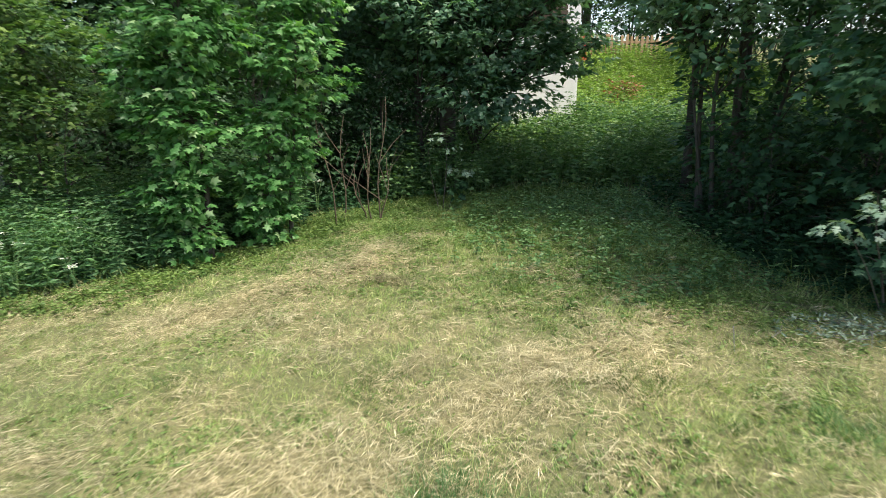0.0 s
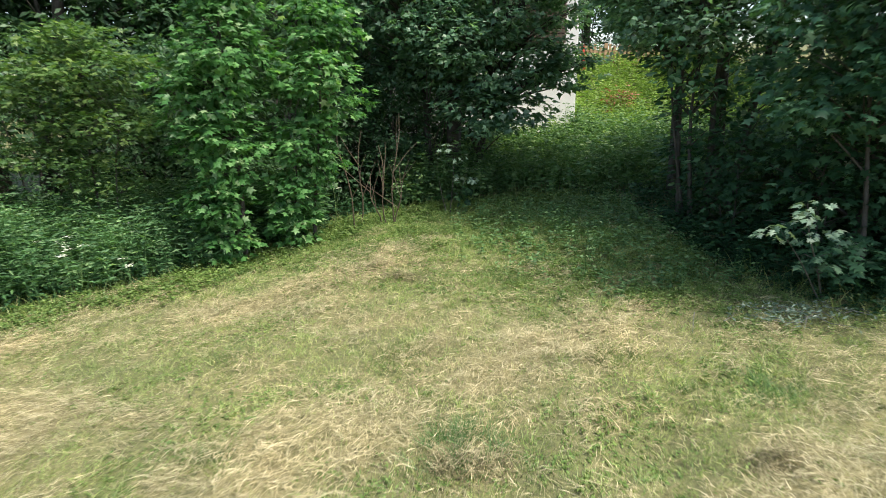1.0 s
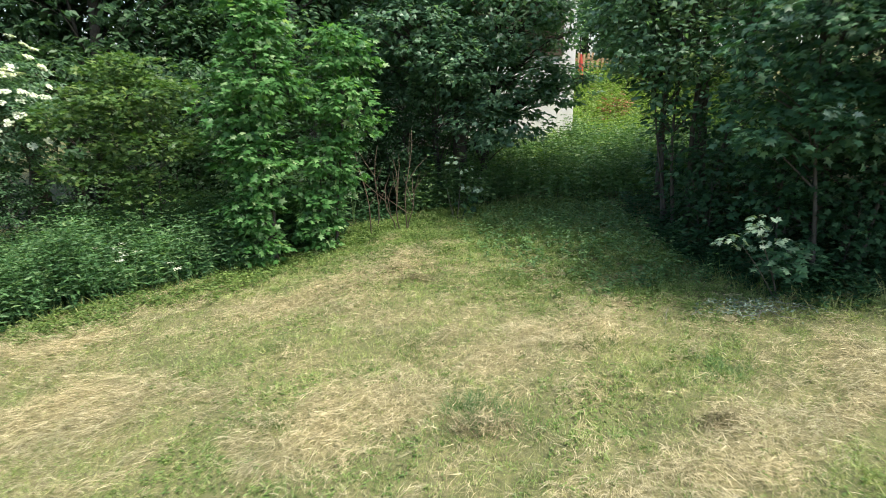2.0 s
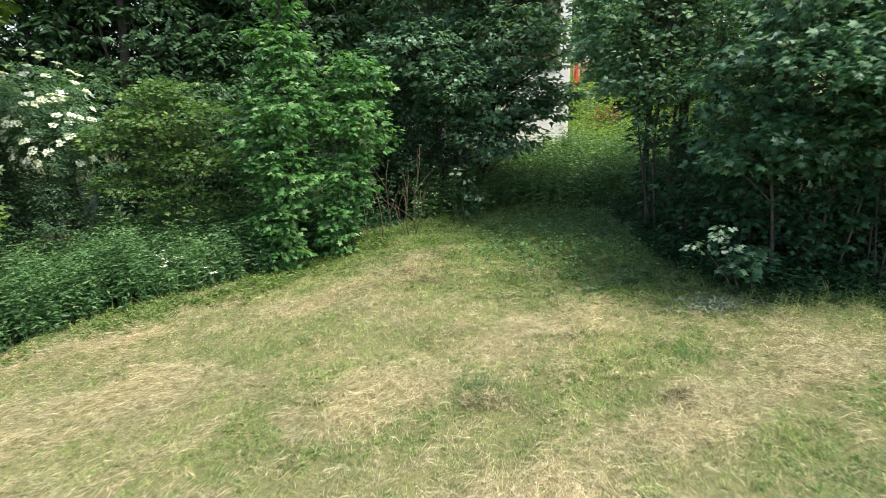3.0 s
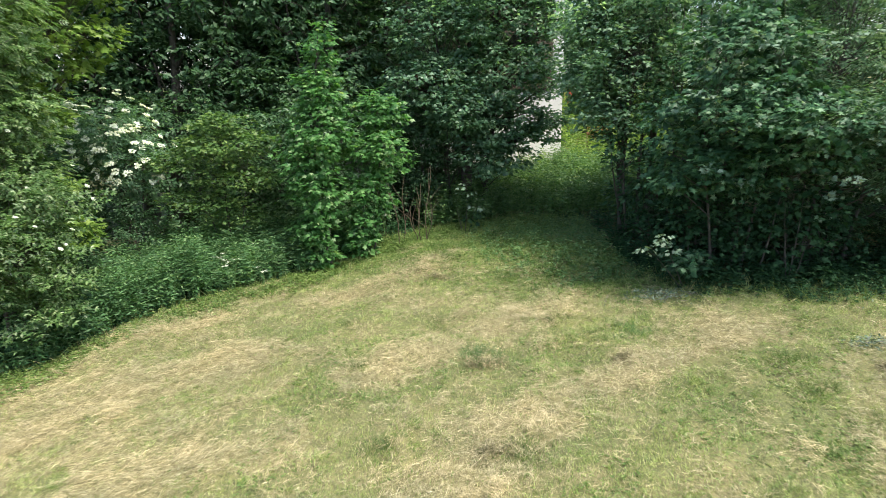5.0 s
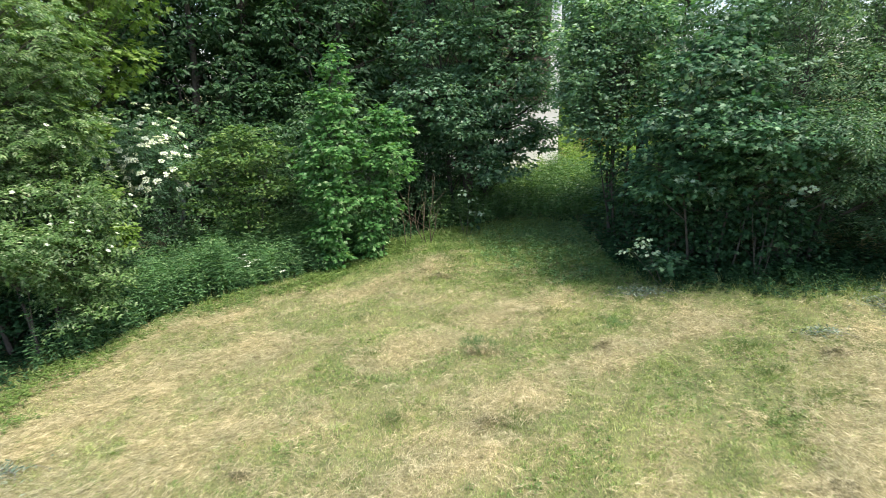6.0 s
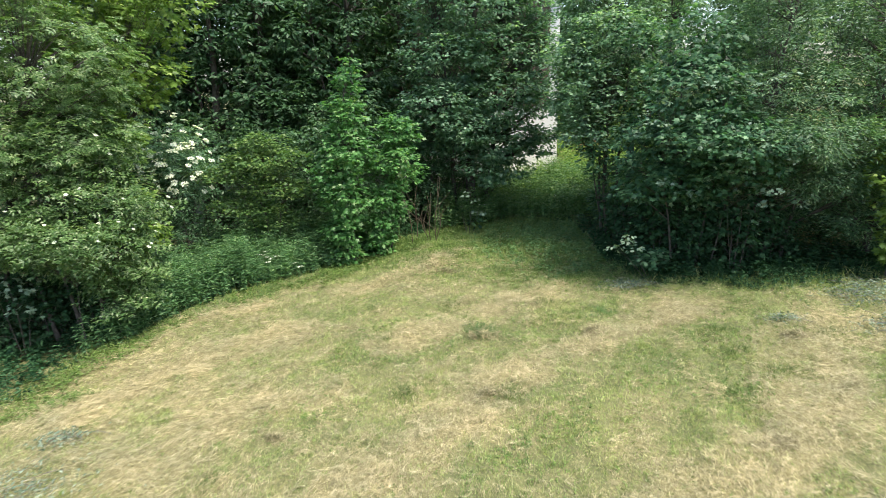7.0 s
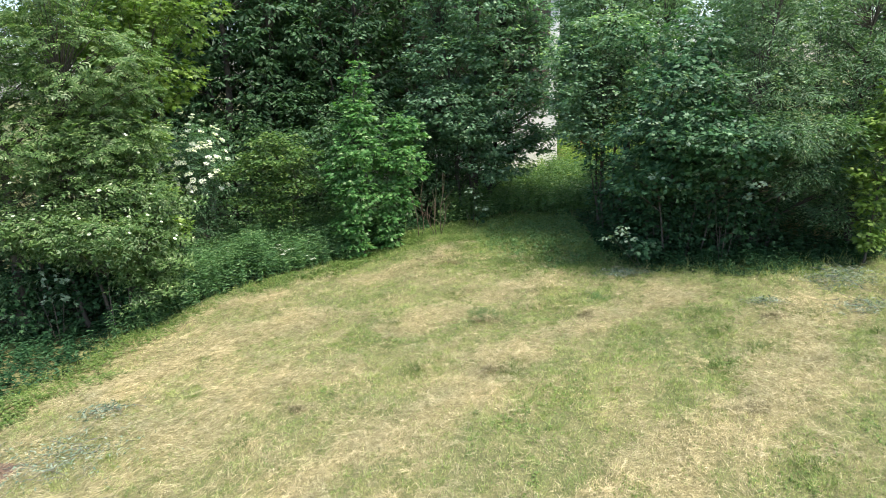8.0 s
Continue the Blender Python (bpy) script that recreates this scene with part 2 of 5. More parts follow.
def ground_material():
    m, nt, b = nodes_of("meadow_soil")
    base = ramp(nt, noise_node(nt, 0.9, 8.0, 0.7), ((0.3, (0.085, 0.105, 0.035)), (0.55, (0.15, 0.155, 0.06)), (0.75, (0.23, 0.2, 0.095))))
    fine = ramp(nt, noise_node(nt, 25.0, 6.0, 0.7), ((0.3, (0.4, 0.42, 0.4)), (0.7, (1.25, 1.2, 1.1))))
    dry = nt.nodes.new("ShaderNodeAttribute")
    dry.attribute_name = "dry"
    straw = ramp(nt, noise_node(nt, 9.0, 6.0, 0.7), ((0.3, (0.21, 0.18, 0.085)), (0.7, (0.38, 0.32, 0.17))))
    base = mixed(nt, dry.outputs["Fac"], base, straw)
    nt.links.new(mixed(nt, 0.9, base, fine, "MULTIPLY"), b.inputs["Base Color"])
    b.inputs["Roughness"].default_value = 0.95
    bp = nt.nodes.new("ShaderNodeBump")
    bp.inputs["Strength"].default_value, bp.inputs["Distance"].default_value = 0.8, 0.03
    nt.links.new(noise_node(nt, 40.0, 6.0), bp.inputs["Height"])
    nt.links.new(bp.outputs[0], b.inputs["Normal"])
    return m


# ---- the mown part and its swaths ----
LEFT_LINE = ((-9.0, -3.5), (-6.6, -0.9), (-6.3, 0.6), (-6.05, 1.7), (-5.4, 2.8), (-5.05, 3.6), (-4.4, 4.3), (-3.7, 4.8), (-3.1, 5.4), (-2.4, 6.1), (-1.7, 6.8), (-1.0, 7.6), (0.0, 8.0), (0.9, 8.1), (2.0, 7.5), (2.9, 7.1))
RIGHT_LINE = ((2.4, 7.1), (2.45, 4.4), (2.95, 3.4), (4.1, 2.8), (5.1, 2.85), (6.5, 2.9), (9.0, 2.9))


def rim(x, y):
    """How far the place lies beyond the mown part: negative on the meadow."""
    a, b = np.array(LEFT_LINE), np.array(RIGHT_LINE)
    x, y = np.asarray(x, float), np.asarray(y, float)
    edge = lambda u: np.interp(u, a[:, 0], a[:, 1])
    back = (y - edge(x)) / np.sqrt(1 + ((edge(x + 0.15) - edge(x - 0.15)) / 0.3) ** 2)
    right = y - np.interp(x, b[:, 0], b[:, 1], left=99)
    return np.where(x < 2.4, back, np.maximum(right, -9)) + 0.35 * (value_noise(x, y, 0.7, 9) - 0.5)


HAY_ROWS = (((-2.5, -2.6), (-1.86, -1.63), (-1.38, -1.13), (-0.93, -0.76), (-0.44, -0.25), (0.0, 0.28), (0.47, 0.79), (1.12, 1.2), (1.85, 1.6), (2.87, 2.18)),
            ((0.6, -2.7), (1.28, -1.99), (1.86, -1.62), (2.4, -1.33), (3.11, -0.79), (3.65, -0.13), (4.0, 0.48), (4.3, 1.2)),
            ((-2.26, 4.4), (-1.19, 4.78), (-0.53, 5.9)), ((-5.13, 3.5), (-4.4, 3.75), (-3.75, 3.81)), ((0.39, 2.9), (1.09, 3.28)), ((-1.33, 1.91), (-0.39, 2.14)),
            ((-3.5, -0.6), (-2.82, 0.45), (-1.79, 0.57)), ((4.27, 1.45), (5.12, 1.45)), ((-4.6, 1.2), (-3.8, 2.2), (-2.6, 2.6)), ((-5.2, 0.3), (-4.4, 1.5)))
GREEN_ROWS = (((-2.14, 0.0), (-1.61, 0.88), (-1.12, 1.45), (-0.45, 1.6)), ((0.17, -1.1), (0.86, -0.5), (1.7, 0.2), (2.4, 0.9), (3.1, 1.2)), ((0.4, 1.5), (0.9, 2.2), (1.5, 2.6), (1.9, 2.6)), ((2.79, 0.65), (2.7, -0.24)),
              ((-1.78, 1.71), (-1.32, 2.6), (-0.56, 3.4)), ((-2.6, 3.2), (-1.5, 3.7)), ((0.6, -2.0), (1.0, -1.6)), ((3.3, 1.4), (3.93, 1.9)), ((0.6, 6.5), (2.0, 5.2)), ((1.75, 2.75), (2.1, 3.2), (1.9, 4.1)), ((2.6, -2.2), (3.4, -1.6)))


def row_share(x, y, rows, width):
    """1 on the middle line of a row, falling off to its sides."""
    best = np.full(np.shape(x), 9.0)
    for row in rows:
        for (ax, ay), (bx, by) in zip(row, row[1:]):
            dx, dy = bx - ax, by - ay
            k = np.clip(((x - ax) * dx + (y - ay) * dy) / (dx * dx + dy * dy), 0, 1)
            best = np.minimum(best, np.hypot(x - ax - k * dx, y - ay - k * dy))
    return np.exp(-(best / width) ** 2)


def hayness(x, y):
    """Share of dry hay: swaths left by the mower, broken up by noise."""
    x, y = np.asarray(x), np.asarray(y)
    wx, wy = x + 0.36 * (value_noise(x, y, 0.5, 25) - 0.5), y + 0.36 * (value_noise(x, y, 0.5, 26) - 0.5)
    q = 0.33 + 0.95 * row_share(wx, wy, HAY_ROWS, 0.29) - 0.36 * row_share(wx, wy, GREEN_ROWS, 0.32)
    q = q + 0.3 * (value_noise(x, y, 0.6, 22) - 0.5) + 0.5 * (value_noise(x, y, 0.28, 21) - 0.5) + 0.5 * (value_noise(x, y, 0.15, 23) - 0.5) + 0.8 * (value_noise(x, y, 0.06, 24) - 0.5)
    q = q + 0.6 * (value_noise(0.65 * x + 0.76 * y, 4.5 * (0.76 * x - 0.65 * y), 0.45, 27) - 0.5) - 0.42 * np.clip((y - 3.8 + 0.35 * x) / 3.0, 0, 1) + 0.2 * np.clip((-x - 2) / 2, 0, 1)
    q = q - 0.6 * np.clip((rim(x, y) + 0.75) / 0.5, 0, 1) * np.clip((x - 1.7) / 0.5, 0, 1)
    return np.clip(q, 0, 1)


# ---- ground ----
def build_ground():
    fine = np.arange(-10, 10.01, 0.11)
    far = np.array([10.6, 12, 14, 17, 21, 27, 36, 55, 100, 220, 600, 2000])
    xs = np.concatenate([-far[::-1], fine, far])
    ys = np.concatenate([-far[::-1], fine, np.arange(10.3, 24, 0.5), far[far > 24]])
    X, Y = np.meshgrid(xs, ys)
    V = np.stack([X, Y, ground_z(X, Y)], -1).reshape(-1, 3)
    n, m = len(xs), len(ys)
    i = (np.arange(m - 1)[:, None] * n + np.arange(n - 1)[None]).ravel()
    F = np.concatenate([np.stack([i, i + 1, i + n + 1], 1), np.stack([i, i + n + 1, i + n], 1)])
    ob = new("ground", tri_mesh("ground", V, F, ground_material(), True))
    dry = ob.data.attributes.new("dry", "FLOAT", "POINT")
    dry.data.foreach_set("value", np.where(rim(V[:, 0], V[:, 1]) < 0.1, 0.45 * hayness(V[:, 0], V[:, 1]), 0.0).astype(np.float32))
    tagged(ob, "mown meadow soil with thin grass and hay", "ground", kind="structure")


build_ground()

# ---- the house behind the trees ----
def build_house():
    x0, x1, y0, y1 = -7.0, 3.0, 13.6, 21.0
    low, eaves = 0.0, 6.6
    house = holder("house", -2.0, 17.0, 0.0, "white rendered house with brown timber cladding behind the trees", "house")
    shift = Matrix.Translation((2.0, -17.0, 0.0))

    def hp(name, me, label="", parent=None):
        ob = part(name, me, parent or house, label)
        if parent is None:
            ob.matrix_basis = shift
        return ob
    t = 0.36
    hp("front_wall", boxes("front_wall", [(x0, y0, low, x1, y0 + t, eaves)], M_WALL, 0.02), "white rough-rendered wall")
    hp("side_wall", boxes("side_wall", [(x1 - t, y0 + t + 0.002, low, x1, y1, eaves)], M_WALL, 0.02))
    hp("side_wall", boxes("side_wall", [(x0, y0 + t + 0.002, low, x0 + t, y1, eaves)], M_WALL, 0.02))
    hp("back_wall", boxes("back_wall", [(x0 + t + 0.002, y1 - t, low, x1 - t - 0.002, y1, eaves)], M_WALL, 0.02))
    cladding = hp("cladding", boxes("cladding", [(x0 + 0.3, y0 - 0.03, 2.75, x1 - 0.32, y0 - 0.002, 6.3)], M_BOARD), "brown timber cladding of the upper storey")
    board = boxes("board", [(x0 + 0.3, -0.022, 0.0, x1 - 0.3, 0.0, 0.085)], M_BOARD, 0.006)
    for k in range(34):
        ob = part("board", board, cladding)
        ob.matrix_basis = pose(0, y0 - 0.031, 2.76 + k * 0.104, 8)
    bm = bmesh.new()
    ridge = eaves + 2.6
    xa, xb, ya, yb, ym = x0 - 0.5, x1 + 0.5, y0 - 0.6, y1 + 0.6, (y0 + y1) / 2
    vs = [bm.verts.new(p) for p in ((xa, ya, eaves - 0.1), (xb, ya, eaves - 0.1), (xb, ym, ridge), (xa, ym, ridge), (xa, yb, eaves - 0.1), (xb, yb, eaves - 0.1))]
    for q in ((0, 1, 2, 3), (3, 2, 5, 4)):
        bm.faces.new([vs[i] for i in q])
    bmesh.ops.solidify(bm, geom=list(bm.faces), thickness=-0.14)
    me = bpy.data.meshes.new("roof")
    bm.to_mesh(me)
    bm.free()
    me.materials.append(M_TILE)
    hp("roof", me, "brown tiled pitched roof")
    for xg in (x0, x1 - t):
        bm = bmesh.new()
        a = [bm.verts.new((xg, y, z)) for y, z in ((y0 + 0.02, eaves), (y1 - 0.02, eaves), (ym, ridge - 0.15))]
        b = [bm.verts.new((xg + t, v.co.y, v.co.z)) for v in a]
        bm.faces.new(a)
        bm.faces.new(b[::-1])
        for i in range(3):
            bm.faces.new((a[i], b[i], b[(i + 1) % 3], a[(i + 1) % 3]))
        bmesh.ops.recalc_face_normals(bm, faces=bm.faces)
        me = bpy.data.meshes.new("gable")
        bm.to_mesh(me)
        bm.free()
        me.materials.append(M_WALL)
        hp("gable", me)


build_house()


def build_fence():
    x, y = 4.35, 18.6
    fence = holder("picket_fence", x, y, gz(x, y) - 0.05, "weathered wooden picket fence up on the bank", "fence")
    rail = boxes("rail", [(-1.3, 0.0, 0.0, 2.6, 0.04, 0.08)], M_FENCE, 0.008)
    for h in (0.2, 0.62):
        part("rail", rail, fence).location = (0, 0.0, h)
    me = boxes("picket", [(-0.04, -0.022, -0.25, 0.04, -0.002, 0.85)], M_FENCE, 0.008)
    for k in range(26):
        part("picket", me, fence).matrix_basis = pose(-1.25 + k * 0.15, 0, 0.03 * math.sin(k * 2.1), 0, 1.2 * math.sin(k * 1.7), 0)
    post = boxes("post", [(-0.05, 0.045, -0.6, 0.05, 0.145, 0.9)], M_FENCE, 0.012)
    for px in (-1.2, 0.6, 2.4):
        part("post", post, fence).location = (px, 0, 0)


build_fence()


def build_parasol():
    """A garden parasol, folded, with the gathered cloth in pleats."""
    x, y = 4.0, 17.6
    ob = holder("folded_parasol", x, y, gz(x, y) - 0.05, "folded red garden parasol standing on the bank", "parasol")
    part("pole", tri_mesh("pole", *tube([(0, 0, -0.2), (0, 0, 0.5), (0, 0, 1.18)], [0.02, 0.02, 0.02], 8), M_METAL, True), ob)
    a = np.linspace(0, 2 * np.pi, 33)[:-1]
    rows = []
    for s in np.linspace(0, 1, 9):
        r = (0.02 + 0.06 * s ** 0.7) * (1 + 0.22 * np.cos(8 * a + 2 * s))
        rows.append(np.stack([r * np.cos(a), r * np.sin(a), np.full(32, 1.14 - 0.72 * s)], 1))
    F = [(i * 32 + j, i * 32 + (j + 1) % 32, (i + 1) * 32 + (j + 1) % 32, (i + 1) * 32 + j) for i in range(8) for j in range(32)]
    part("canopy", tri_mesh("canopy", np.concatenate(rows), F, M_RED, True), ob, "gathered red cloth")


build_parasol()

# ---- leaves ----
def fan(outline, centre, fold=0.0):
    """A leaf blade as a fan round a middle point; the rim droops by fold."""
    P = [(*centre, 0.0)] + [(px, py, -fold * (abs(py) + 0.5 * abs(px - centre[0]))) for px, py in outline]
    n = len(outline)
    return np.array(P), np.array([(0, i + 1, (i + 1) % n + 1) for i in range(n)])


def mirrored(half):
    return [(px, -py) for px, py in half] + [(px, py) for px, py in half[::-1] if abs(py) > 1e-6]


def leaflet(length, width, sag=0.12):
    P = np.array([(0, 0, 0), (length * 0.45, -width / 2, sag * width), (length, 0, -sag * length), (length * 0.45, width / 2, sag * width)])
    return P, np.array([(0, 1, 2), (0, 2, 3)])


def pinnate(pairs, spread=0.42, width=0.16):
    """A compound leaf of one unit length with pairs of leaflets and one at its tip."""
    out = []
    for k in range(pairs):
        s = 0.28 + 0.5 * k / max(pairs - 1, 1)
        for side in (-1, 1):
            V, F = leaflet(spread, width)
            a = side * radians(58)
            R = np.array([(math.cos(a), -math.sin(a), 0), (math.sin(a), math.cos(a), 0), (0, 0, 1)])
            out.append((V @ R.T + np.array((s, 0, -0.12 * s * s)), F))
    V, F = leaflet(spread * 1.05, width * 1.1)
    out.append((V + np.array((0.72, 0, -0.08)), F))
    out.append((np.array([(0, -0.008, 0), (0.8, 0, -0.08), (0, 0.008, 0)]), np.array([(0, 1, 2)])))
    return join(out)


MAPLE = fan([(0.0, 0.0), (-0.08, -0.2), (0.08, -0.38), (0.2, -0.2), (0.44, -0.52), (0.48, -0.2), (0.66, -0.24), (0.68, -0.12), (1.0, 0.0),
             (0.68, 0.12), (0.66, 0.24), (0.48, 0.2), (0.44, 0.52), (0.2, 0.2), (0.08, 0.38), (-0.08, 0.2)], (0.36, 0.0), 0.22)
MAPLE_SMALL = fan([(0.0, 0.0), (0.06, -0.36), (0.24, -0.18), (0.5, -0.5), (0.58, -0.16), (1.0, 0.0), (0.58, 0.16), (0.5, 0.5), (0.24, 0.18), (0.06, 0.36)], (0.36, 0.0), 0.22)
MAPLE_FAR = fan([(0.0, -0.1), (0.3, -0.45), (0.5, -0.2), (1.0, 0.0), (0.5, 0.2), (0.3, 0.45)], (0.34, 0.0), 0.22)
OVAL = fan([(0.0, 0.0), (0.3, -0.24), (0.7, -0.2), (1.0, 0.0), (0.7, 0.2), (0.3, 0.24)], (0.5, 0.0), 0.15)
BROAD = leaflet(1.0, 0.5, 0.12)
LANCE = leaflet(1.0, 0.3, 0.15)
ASH = pinnate(3)
ELDER = pinnate(2, 0.46, 0.2)


def crown(lobes, template, size, per_clump, seed, spread=0.16, droop=0.35, shell=0.5, flat=0.6, tall=0.7):
    """Leaves in clumps at the ends of twigs, filling uneven lobes. Gives vertices, triangles and the clumps' places."""
    r = np.random.default_rng(seed)
    tips, ways = [], []
    for cx, cy, cz, rx, ry, rz, n in lobes:
        d = unit(r.normal(size=(n, 3)))
        q = np.floor(d * 2.3 + 7 + r.random() * 5)
        bulge = 0.78 + 0.44 * np.modf(np.abs(np.sin(q @ np.array([12.9898, 78.233, 37.719])) * 43758.5453))[0]
        rad = (shell + (1 - shell) * r.random(n) ** 0.6) * bulge
        tips.append(np.array((cx, cy, cz)) + d * rad[:, None] * np.array((rx, ry, rz)))
        ways.append(d)
    tips, ways = np.concatenate(tips), np.concatenate(ways)
    n = len(tips)
    k = per_clump
    idx = np.repeat(np.arange(n), k)
    side = unit(r.normal(size=(n * k, 3)) * np.array((1, 1, 0.55)))
    pos = tips[idx] + side * spread * (r.random((n * k, 1)) ** 0.5) * np.array((1, 1, tall))
    along = side * np.array((1, 1, 0.4)) + 0.55 * ways[idx] * np.array((1, 1, 0.3)) - np.array((0, 0, droop)) * (0.3 + r.random((n * k, 1)))
    up = np.array((0, 0, 1.0)) + flat * ways[idx] + 0.45 * r.normal(size=(n * k, 3))
    V, F = lay(template, pos, along, up, size * (0.65 + 0.6 * r.random(n * k)))
    return V, F, tips


def stems_of(stems, tips, seed, twig=0.006, share=0.35, sides=7):
    """Trunks (x, y, top x, top y, top z, radius) with limbs that bend out to a share of the clumps."""
    r = np.random.default_rng(seed)
    wood, limbs, axes = [], [], []
    for bx, by, tx, ty, tz, rad in stems:
        s = np.linspace(0, 1, 9)
        P = np.stack([bx + (tx - bx) * s + 0.03 * tz * np.sin(s * 5 + r.random() * 6) * s, by + (ty - by) * s + 0.03 * tz * np.cos(s * 4 + r.random() * 6) * s, -0.12 + (tz + 0.12) * s], 1)
        R = rad * (1 - 0.85 * s)
        R[0] *= 1.35
        wood.append(tube(P, R, sides))
        axes.append((P, R))
    take = r.permutation(len(tips))[: int(len(tips) * share)]
    for i in take:
        tip = tips[i]
        P, R = min(axes, key=lambda a: np.hypot(a[0][-1][0] - tip[0], a[0][-1][1] - tip[1]))
        want = tip[2] - 0.55 * np.hypot(tip[0] - P[:, 0].mean(), tip[1] - P[:, 1].mean())
        j = int(np.clip(np.argmin(np.abs(P[:, 2] - want)), 1, len(P) - 2))
        a = P[j]
        mid = 0.5 * (a + tip) + np.array((0, 0, 0.12 * np.linalg.norm(tip - a))) + r.normal(size=3) * 0.04
        w = min(R[j] * 0.6, twig * (1 + 1.6 * np.linalg.norm(tip - a)))
        s = np.linspace(0, 1, 5)[:, None]
        limbs.append(tube((1 - s) ** 2 * a + 2 * s * (1 - s) * mid + s * s * tip, np.linspace(w, w * 0.25, 5), 4))
    return wood, limbs


def build_tree(name, x, y, label, category, lobes, stems, template, leaf, size, per_clump, seed, group="", bark=None, share=0.35, **kw):
    """A tree or shrub: trunks, limbs and a crown of single leaves. Lobes and stems are given from its foot."""
    z = gz(x, y) - 0.02
    ob = holder(name, x, y, z, label, category, group)
    V, F, tips = crown(lobes, template, size, per_clump, seed, **kw)
    wood, limbs = stems_of(stems, tips, seed + 1, share=share)
    for w in wood:
        part("trunk", tri_mesh("trunk", *w, bark or M_BARK, True), ob)
    if limbs:
        part("branchwork", tri_mesh("branchwork", *join(limbs), bark or M_BARK, True), ob, kind="stuff" if len(limbs) < 40 else "")
    part("crown", tri_mesh("crown", V, F, leaf), ob)
    return ob


# ---- young maples on the meadow's edge ----
build_tree("maple_sapling", -2.45, 5.95, "slender young maple with fresh bright green leaves", "tree",
           [(0.08, 0.1, 3.75, 0.22, 0.22, 0.42, 26), (0.02, 0.05, 3.1, 0.4, 0.38, 0.45, 56), (-0.02, 0, 2.4, 0.52, 0.5, 0.5, 84), (-0.2, -0.05, 1.95, 0.5, 0.45, 0.4, 56), (-0.1, -0.05, 1.4, 0.45, 0.42, 0.4, 56), (-0.15, -0.1, 0.8, 0.34, 0.34, 0.4, 40), (-0.12, -0.1, 0.35, 0.26, 0.28, 0.25, 20)],
           [(0, 0, 0.08, 0.1, 4.0, 0.035)], MAPLE_SMALL, M_MAPLE, 0.095, 16, 11, "young maples at the meadow's edge", droop=0.5, tall=0.4, spread=0.18)
build_tree("maple_sapling", -1.7, 6.4, "bushy young maple with sunlit yellow-green shoots", "tree",
           [(0.2, 0.0, 2.6, 0.38, 0.36, 0.4, 50), (0.15, -0.1, 1.95, 0.55, 0.48, 0.5, 76), (-0.05, -0.15, 1.25, 0.45, 0.42, 0.45, 54), (-0.2, -0.2, 0.65, 0.34, 0.34, 0.36, 36), (-0.2, -0.2, 0.3, 0.24, 0.26, 0.2, 14)],
           [(0, 0, 0.2, 0, 2.8, 0.028), (-0.1, 0, -0.2, -0.2, 1.6, 0.02)], MAPLE_SMALL, M_MAPLE, 0.095, 16, 13, "young maples at the meadow's edge", droop=0.5, tall=0.4, spread=0.18)
build_tree("lime_shrub", -4.3, 6.35, "low spreading shrub with yellowish green leaves", "shrub",
           [(0, 0, 2.65, 0.5, 0.45, 0.2, 60), (0.15, -0.1, 2.35, 0.85, 0.7, 0.2, 110), (-0.4, 0, 2.05, 0.95, 0.65, 0.2, 90), (0.35, -0.15, 1.75, 0.9, 0.55, 0.2, 80), (-0.3, -0.2, 1.4, 0.75, 0.5, 0.18, 50), (0.3, -0.2, 1.1, 0.6, 0.45, 0.2, 24)],
           [(0, 0, 0, 0, 2.6, 0.022), (0.1, 0, 0.5, -0.1, 1.9, 0.015), (-0.1, 0, -0.5, 0, 1.7, 0.015)], MAPLE_SMALL, M_SPRAY, 0.075, 14, 17, droop=0.2, spread=0.24, tall=0.25, flat=0.25)


